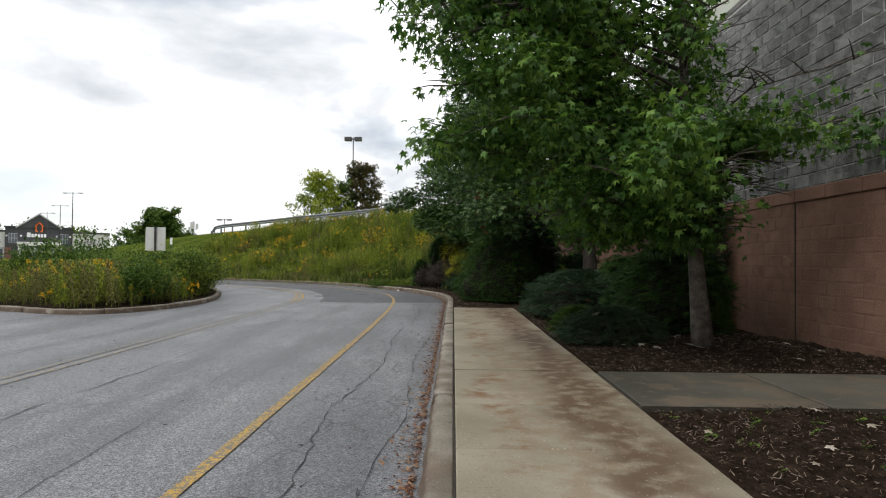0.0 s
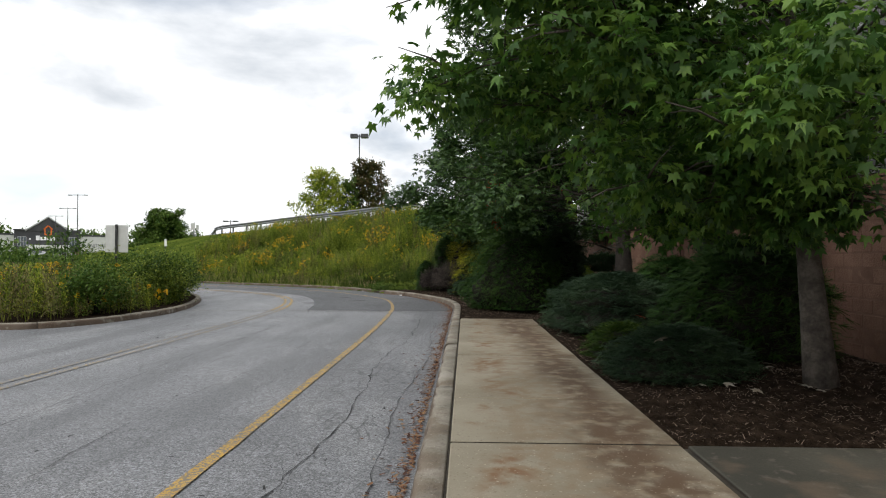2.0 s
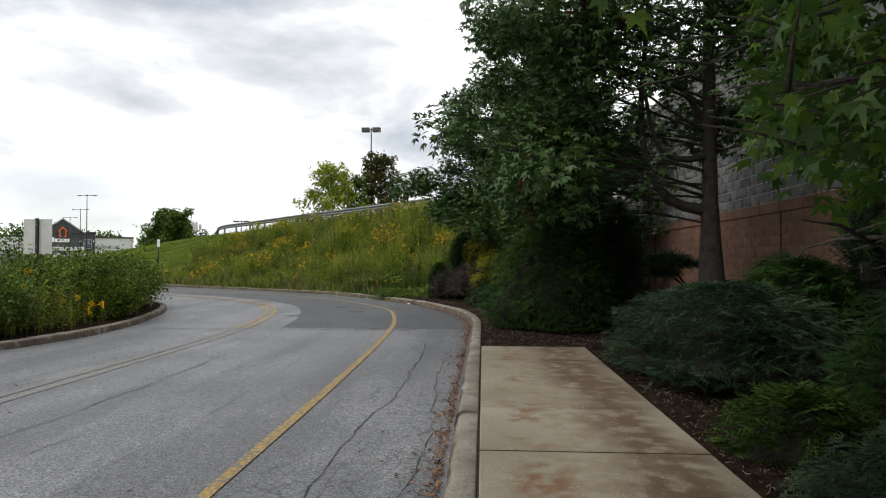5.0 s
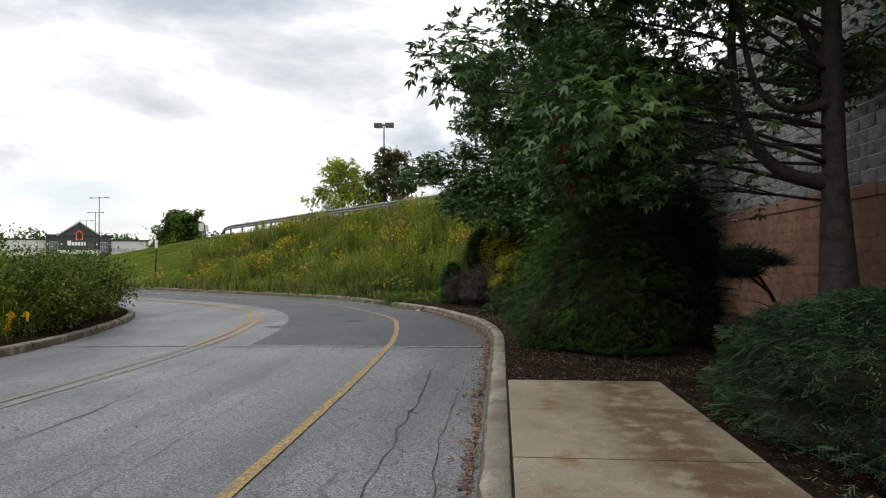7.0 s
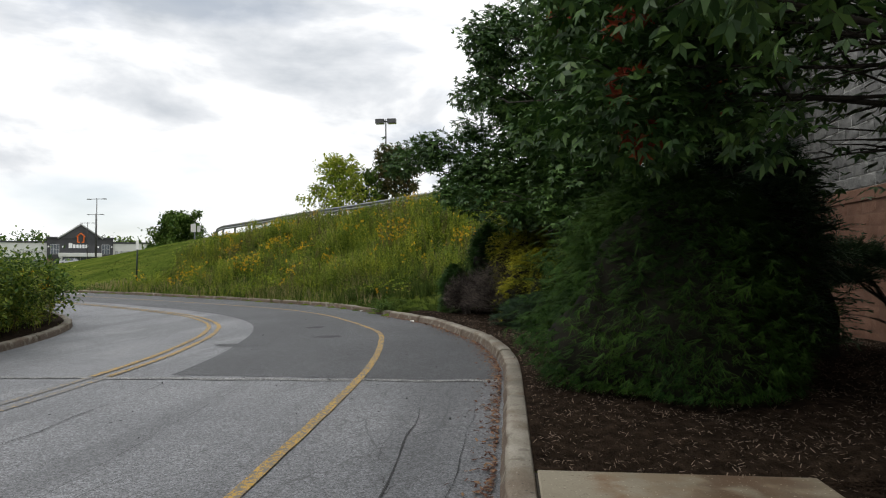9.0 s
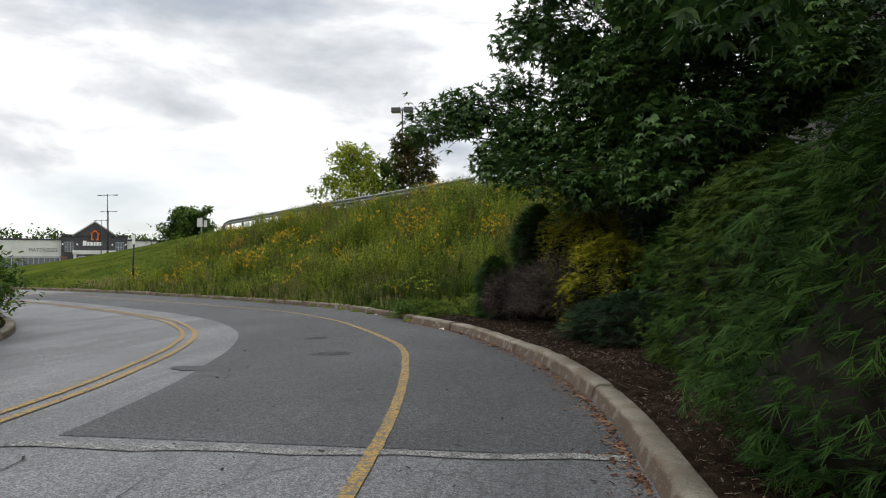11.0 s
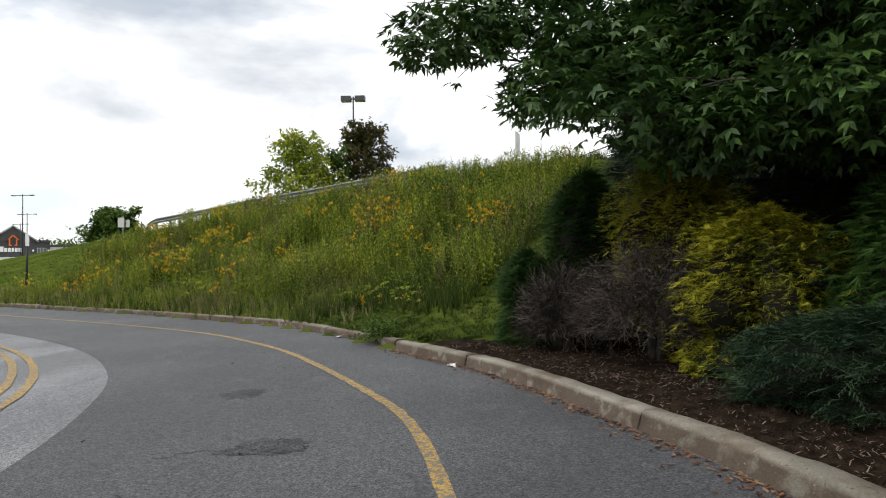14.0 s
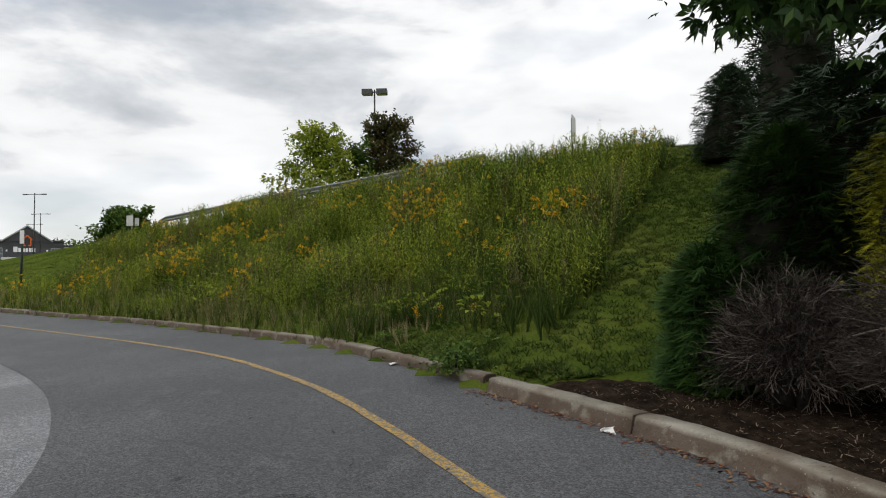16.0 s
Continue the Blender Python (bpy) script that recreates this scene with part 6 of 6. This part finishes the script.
# ---- lamps ----
def lot_lamp(at, base, top, arm, head, label, group, rz=0.0):
    """A parking-lot lamp: pole, crossarm and two shoebox heads."""
    L = thing("lamp_post", label, "street lamp", (*at, base), rz, group)
    h = top - base
    part("pole", tube(bmesh.new(), [(0, 0, -0.3), (0, 0, h * 0.5), (0, 0, h)], [0.09, 0.075, 0.055], 8), "pole", L)
    part("arm", boxes(((-arm, -0.03, h - 0.22), (arm, 0.03, h - 0.14))), "pole", L)
    for sx in (-1, 1):
        c = sx * (arm + head[0] / 2 - 0.1)
        hd = part("head", boxes(((c - head[0] / 2, -head[1] / 2, h - 0.18 - head[2] / 2), (c + head[0] / 2, head[1] / 2, h - 0.18 + head[2] / 2)), bevel=0.03), "lamp_head", L)
        part("lens", boxes(((c - head[0] * 0.4, -head[1] * 0.4, h - 0.19 - head[2] / 2), (c + head[0] * 0.4, head[1] * 0.4, h - 0.175 - head[2] / 2))), "lens", hd)
    return L


lot_lamp((-10.93, 67.7), float(height(-10.93, 67.7)), 14.5, 0.25, (0.78, 0.5, 0.42), "tall dark pole with two box lamp heads", "lot lamps")
lot_lamp((-62.5, 101.4), float(height(-62.5, 101.4)), 12.0, 1.1, (0.6, 0.3, 0.12), "tall slim pole with a T of two flat lamps", "lot lamps")
lot_lamp((-83.0, 130), 2.0, 12.3, 1.3, (0.6, 0.3, 0.12), "tall slim pole with a T of two flat lamps", "lot lamps")
lot_lamp((-97.8, 148), 2.0, 12.0, 1.3, (0.6, 0.3, 0.12), "tall slim pole with a T of two flat lamps", "lot lamps")
lot_lamp((-36.9, 100), float(height(-36.9, 100)), 7.7, 0.5, (0.8, 0.4, 0.2), "pole with two flat lamps behind the guardrail", "lot lamps")

# ---- trees on the bank and beyond ----
rng = np.random.default_rng(35)
hb = float(height(-12.2, 56))
tree("roadside_tree", "yellow-green broadleaf tree behind the guardrail", (-11.9, 56), hb, (4.6, 0.13, 0.03), ring_limbs(rng, 26, 0.5, 4.2, 2.9, 0.9, 1.1, 0.2), "lime_leaf", OVAL, 44, 4, 2, 9, (0.16, 0.26), droop=0.2, sub_len=1.0, per_lobe=45)
hb = float(height(-8.6, 60))
tree("roadside_tree", "bronze-green broadleaf tree by the lamp post", (-8.7, 60), hb, (6.3, 0.14, 0.03), ring_limbs(rng, 26, 1.5, 5.6, 2.2, 0.9, 1.0, 0.2), "maroon_leaf", OVAL, 45, 4, 2, 9, (0.18, 0.28), droop=0.2, sub_len=1.0, per_lobe=55)
tree("roadside_tree", "small dark green tree between the two", (-10.4, 58.5), hb, (4.4, 0.1, 0.03), ring_limbs(rng, 14, 0.8, 3.8, 1.6, 0.7, 0.9, 0.2), "shrub", OVAL, 46, 4, 2, 8, (0.16, 0.26), droop=0.2, sub_len=0.9, per_lobe=45)
hb = float(height(-40.7, 86))
tree("round_tree", "dense dark green rounded tree behind the bank", (-40.7, 86), hb - 0.8, (7.0, 0.2, 0.04), ring_limbs(rng, 36, 0.3, 6.4, 4.9, 1.4, 0.8, 0.2), "shrub", OVAL, 47, 2, 2, 8, (0.28, 0.45), droop=0.2, sub_len=1.5, per_lobe=105, lobe=1.5)
for k, (xx, yy, hh, rr) in enumerate(((-136, 176, 11, 6), (-126, 180, 10.5, 5), (-118, 182, 9, 5), (-93, 178, 9.5, 4), (-86, 182, 8.5, 4.5), (-79, 180, 8.2, 4), (-146, 172, 11.5, 6), (-112, 186, 10, 4))):
    leafy_shrub("distant_tree", "far dark green tree behind the store", (xx, yy), 1.5, rr, hh - 1.5, "shrub", 1300, 0.9, 110 + k, "tree")

# ---- far store ----
st = thing("store", "low dark grey store with a gabled front and white wings", "building", (-102.4, 152, 2.0), 36)
st.scale = (0.8, 0.8, 1.0)
part("front_wall", boxes(((-8.6, 0, -2), (8.6, 6, 6.6))), "store_dark", st)
bm = bmesh.new()
for xa, xb in ((-5.6, 5.6),):
    a = [bm.verts.new(v) for v in ((xa, -0.3, 6.4), (xb, -0.3, 6.4), (0, -0.3, 9.7))]
    b = [bm.verts.new(v) for v in ((xa, 5, 6.4), (xb, 5, 6.4), (0, 5, 9.7))]
    bm.faces.new(a)
    bm.faces.new(b[::-1])
    for i in range(3):
        bm.faces.new((a[i], b[i], b[(i + 1) % 3], a[(i + 1) % 3]))
bmesh.ops.recalc_face_normals(bm, faces=bm.faces)
part("gable", bm, "store_dark", st)
for sgn in (-1, 1):
    bm = bmesh.new()
    tube(bm, [(sgn * 5.9, -0.5, 6.35), (0, -0.5, 9.85)], [0.2, 0.2], 4)
    part("gable_trim", bm, "store_trim", st)
    part("cornice", boxes(((sgn * 5.6 if sgn > 0 else -8.9, -0.4, 6.4), (8.9 if sgn > 0 else -5.6, 0.2, 6.75))), "store_dark", st)
    w = part("window", boxes(((sgn * 6.6 - 1.1, -0.06, 2.6), (sgn * 6.6 + 1.1, 0.1, 5.0))), "store_trim", st)
    for i in range(3):
        for j in range(2):
            part("pane", boxes(((sgn * 6.6 - 1.0 + 0.7 * i, -0.1, 2.7 + 1.15 * j), (sgn * 6.6 - 0.4 + 0.7 * i, -0.03, 3.75 + 1.15 * j))), "store_glass", w)
    for q in (4.6, 8.2):
        part("wall_light", boxes(((sgn * q - 0.2, -0.3, 4.2), (sgn * q + 0.2, -0.02, 4.6)), bevel=0.05), "white_sign", st)
part("brick_base", boxes(((-8.65, -0.05, -2), (-7.0, 0.0, 1.6))), "store_brick", st)
part("brick_base", boxes(((7.0, -0.05, -2), (8.65, 0.0, 1.6))), "store_brick", st)
part("portico_roof", boxes(((-5.6, -3.0, 2.0), (5.6, 0, 2.9)), bevel=0.05), "store_white", st)
for xx in (-5.0, 5.0):
    part("column", boxes(((xx - 0.35, -2.9, -2), (xx + 0.35, -2.2, 2.0)), bevel=0.03), "store_white", st)
part("shop_front", boxes(((-4.6, -0.08, -2), (4.6, -0.02, 1.9))), "store_glass", st)
for xx in np.arange(-4.6, 4.7, 1.53):
    part("mullion", boxes(((xx - 0.06, -0.14, -2), (xx + 0.06, -0.07, 1.9))), "store_trim", st)
for lo, hi in (((-0.95, 5.4), (-0.65, 6.9)), ((0.65, 5.4), (0.95, 6.9)), ((-0.65, 5.4), (-0.3, 5.65)), ((0.3, 5.4), (0.65, 5.65))):
    part("logo", boxes(((lo[0], -0.5, lo[1]), (hi[0], -0.42, hi[1]))), "orange", st, "orange house-shaped emblem")
bm = bmesh.new()
for sgn in (-1, 1):
    tube(bm, [(sgn * 1.15, -0.46, 6.75), (0, -0.46, 7.7)], [0.17, 0.17], 4)
part("logo_roof", bm, "orange", st, "orange house-shaped emblem")
for i, wd in enumerate((0.95, 0.65, 0.7, 0.55, 0.62, 0.68)):
    x0 = -3.1 + (0, 1.1, 1.9, 2.75, 3.5, 4.3)[i]
    part("sign_bar", boxes(((x0, -0.5, 4.1), (x0 + wd, -0.42, 5.25 if i == 0 else 4.95)), bevel=0.02), "white_sign", st, "white sign shape")
for nm, xa, xb, word, wx in (("east_wing", 8.6, 19.5, "FURNITURE", 9.2), ("west_wing", -25, -8.6, "MATTRESSES", -16.6)):
    wg = part(nm, boxes(((xa, 1.0, -2), (xb, 7, 5.3))), "store_white", st, "white clad wing")
    part("parapet", boxes(((xa, 0.8, 5.3), (xb, 1.2, 5.7))), "store_dark", wg)
    part("shop_front", boxes(((xa + 0.5, 0.9, -2), (xb - 0.5, 0.99, 1.2))), "store_glass", wg)
    part("band", boxes(((xa + 0.2, 0.86, 1.2), (xb - 0.2, 0.99, 1.6))), "store_trim", wg)
    for xx in np.arange(xa + 0.5, xb - 0.3, 1.3):
        part("mullion", boxes(((xx - 0.06, 0.84, -2), (xx + 0.06, 0.92, 1.2))), "store_trim", wg)
    fc = bpy.data.curves.new(word.lower(), "FONT")
    fc.body, fc.size, fc.extrude = word, 1.25, 0.03
    tmp = bpy.data.objects.new("tmp", fc)
    me = bpy.data.meshes.new_from_object(tmp)
    bpy.data.objects.remove(tmp)
    lt = link("lettering", me, "grey_letter", wg, "grey raised letters")
    lt.matrix_local = pose(wx, 0.95, 2.6, 90, 0, 0)


def parked_car(at, rz, base):
    """A far parked saloon."""
    c = thing("parked_car", "silver saloon car parked before the store", "car", (*at, base), rz, "cars by the store")
    bm = bmesh.new()
    prof = [(-2.2, 0.3), (-2.25, 0.75), (-1.5, 0.9), (-0.9, 1.4), (0.7, 1.42), (1.35, 0.95), (2.15, 0.8), (2.2, 0.3)]
    a = [bm.verts.new((x, -0.85, z)) for x, z in prof]
    b = [bm.verts.new((x, 0.85, z)) for x, z in prof]
    bm.faces.new(a)
    bm.faces.new(b[::-1])
    for i in range(len(prof)):
        bm.faces.new((a[i], b[i], b[(i + 1) % 8], a[(i + 1) % 8]))
    bmesh.ops.recalc_face_normals(bm, faces=bm.faces)
    part("body", bm, "car_paint", c)
    part("side_window", boxes(((-0.95, -0.87, 0.95), (0.85, 0.87, 1.32))), "store_glass", c)
    for x in (-1.4, 1.4):
        for y in (-0.8, 0.8):
            part("wheel", tube(bmesh.new(), [(x, y - 0.1, 0.32), (x, y + 0.1, 0.32)], [0.32, 0.32], 14), "rubber", c)
    return c


parked_car((-98, 143), 8, 2.0)
parked_car((-91, 141), 190, 1.9)

# ---- fallen leaves and bits ----
def fallen(name, at, size, rz, mat_, label, tilt=12):
    me = mesh_of(name, np.array(STAR[0]) * size, np.array(STAR[1]))
    ob = link(name, me, mat_)
    ob.matrix_world = pose(*at, tilt, 8, rz)
    return tagged(ob, label, "leaf")


fallen("fallen_leaf", (1.92, 10.02, 0.57), 0.16, 200, "pale_leaf", "pale upturned leaf lying on the juniper", 30)
fallen("fallen_leaf", (2.1, 11.0, 0.70), 0.13, 80, "red_leaf", "orange-red fallen leaf on the juniper", 20)
rng = np.random.default_rng(77)
for k in range(16):
    xx, yy = rng.uniform(2.3, 5.0), rng.uniform(8.5, 11.5)
    fallen("fallen_leaf", (xx, yy, float(bed_height(xx, yy)) + 0.035), rng.uniform(0.08, 0.15), rng.uniform(0, 360), "pale_leaf", "pale dry leaf lying on the mulch")
for k in range(8):
    xx, yy = rng.uniform(1.7, 3.0), rng.uniform(4.5, 6.4)
    fallen("fallen_leaf", (xx, yy, float(bed_height(xx, yy)) + 0.03), rng.uniform(0.06, 0.11), rng.uniform(0, 360), "pale_leaf", "pale dry leaf lying on the mulch")
for k, (xx, yy, sz) in enumerate(((-2.34, 27.59, 0.08), (-2.93, 28.76, 0.06), (-4.3, 30.6, 0.09))):
    bm = boxes(((-sz / 2, -sz / 3, 0), (sz / 2, sz / 3, 0.012)))
    for v in bm.verts:
        v.co += Vector(rng.normal(0, 0.02, 3) * (1, 1, 0.3))
    ob = part("litter_scrap", bm, "sign_white")
    ob.matrix_world = pose(xx, yy, 0.02, 0, 0, 40 * k)
    tagged(ob, "crumpled white scrap of litter on the road", "litter")
P, D, X, Yv, Z, S = flat_scatter(420, (1.6, 3.4), (3.5, 6.5), 14, lambda x, y: bed_height(x, y) - 0.01, (0.05, 0.12), None, 0.1)
Xu, Yu, Zu = upright(len(P), np.random.default_rng(4), 0.3)
sel = np.random.default_rng(5).random(len(P)) < 0.12
tagged(link("bed_seedlings", mesh_of("bed_seedlings", *scatter(*LEAFY, P[sel], Xu[sel], Yu[sel], Zu[sel], S[sel] * 0.9)), "shrub"), "small green weed seedlings in the mulch", "weeds", kind="stuff")
P, D, X, Yv, Z, S = flat_scatter(240, (-6, -0.3), (5, 29), 15, lambda x, y: 0 * x + 0.012, (0.015, 0.05), lambda x, y: x < np.interp(y, KERB_BACK[:, 1], KERB_BACK[:, 0]) - 0.3)
tagged(link("road_debris", mesh_of("road_debris", *scatter(*CHIP, P, Yv, X, Z, S)), "tar"), "dark bits of seed pod and bark on the road", "debris", kind="stuff")
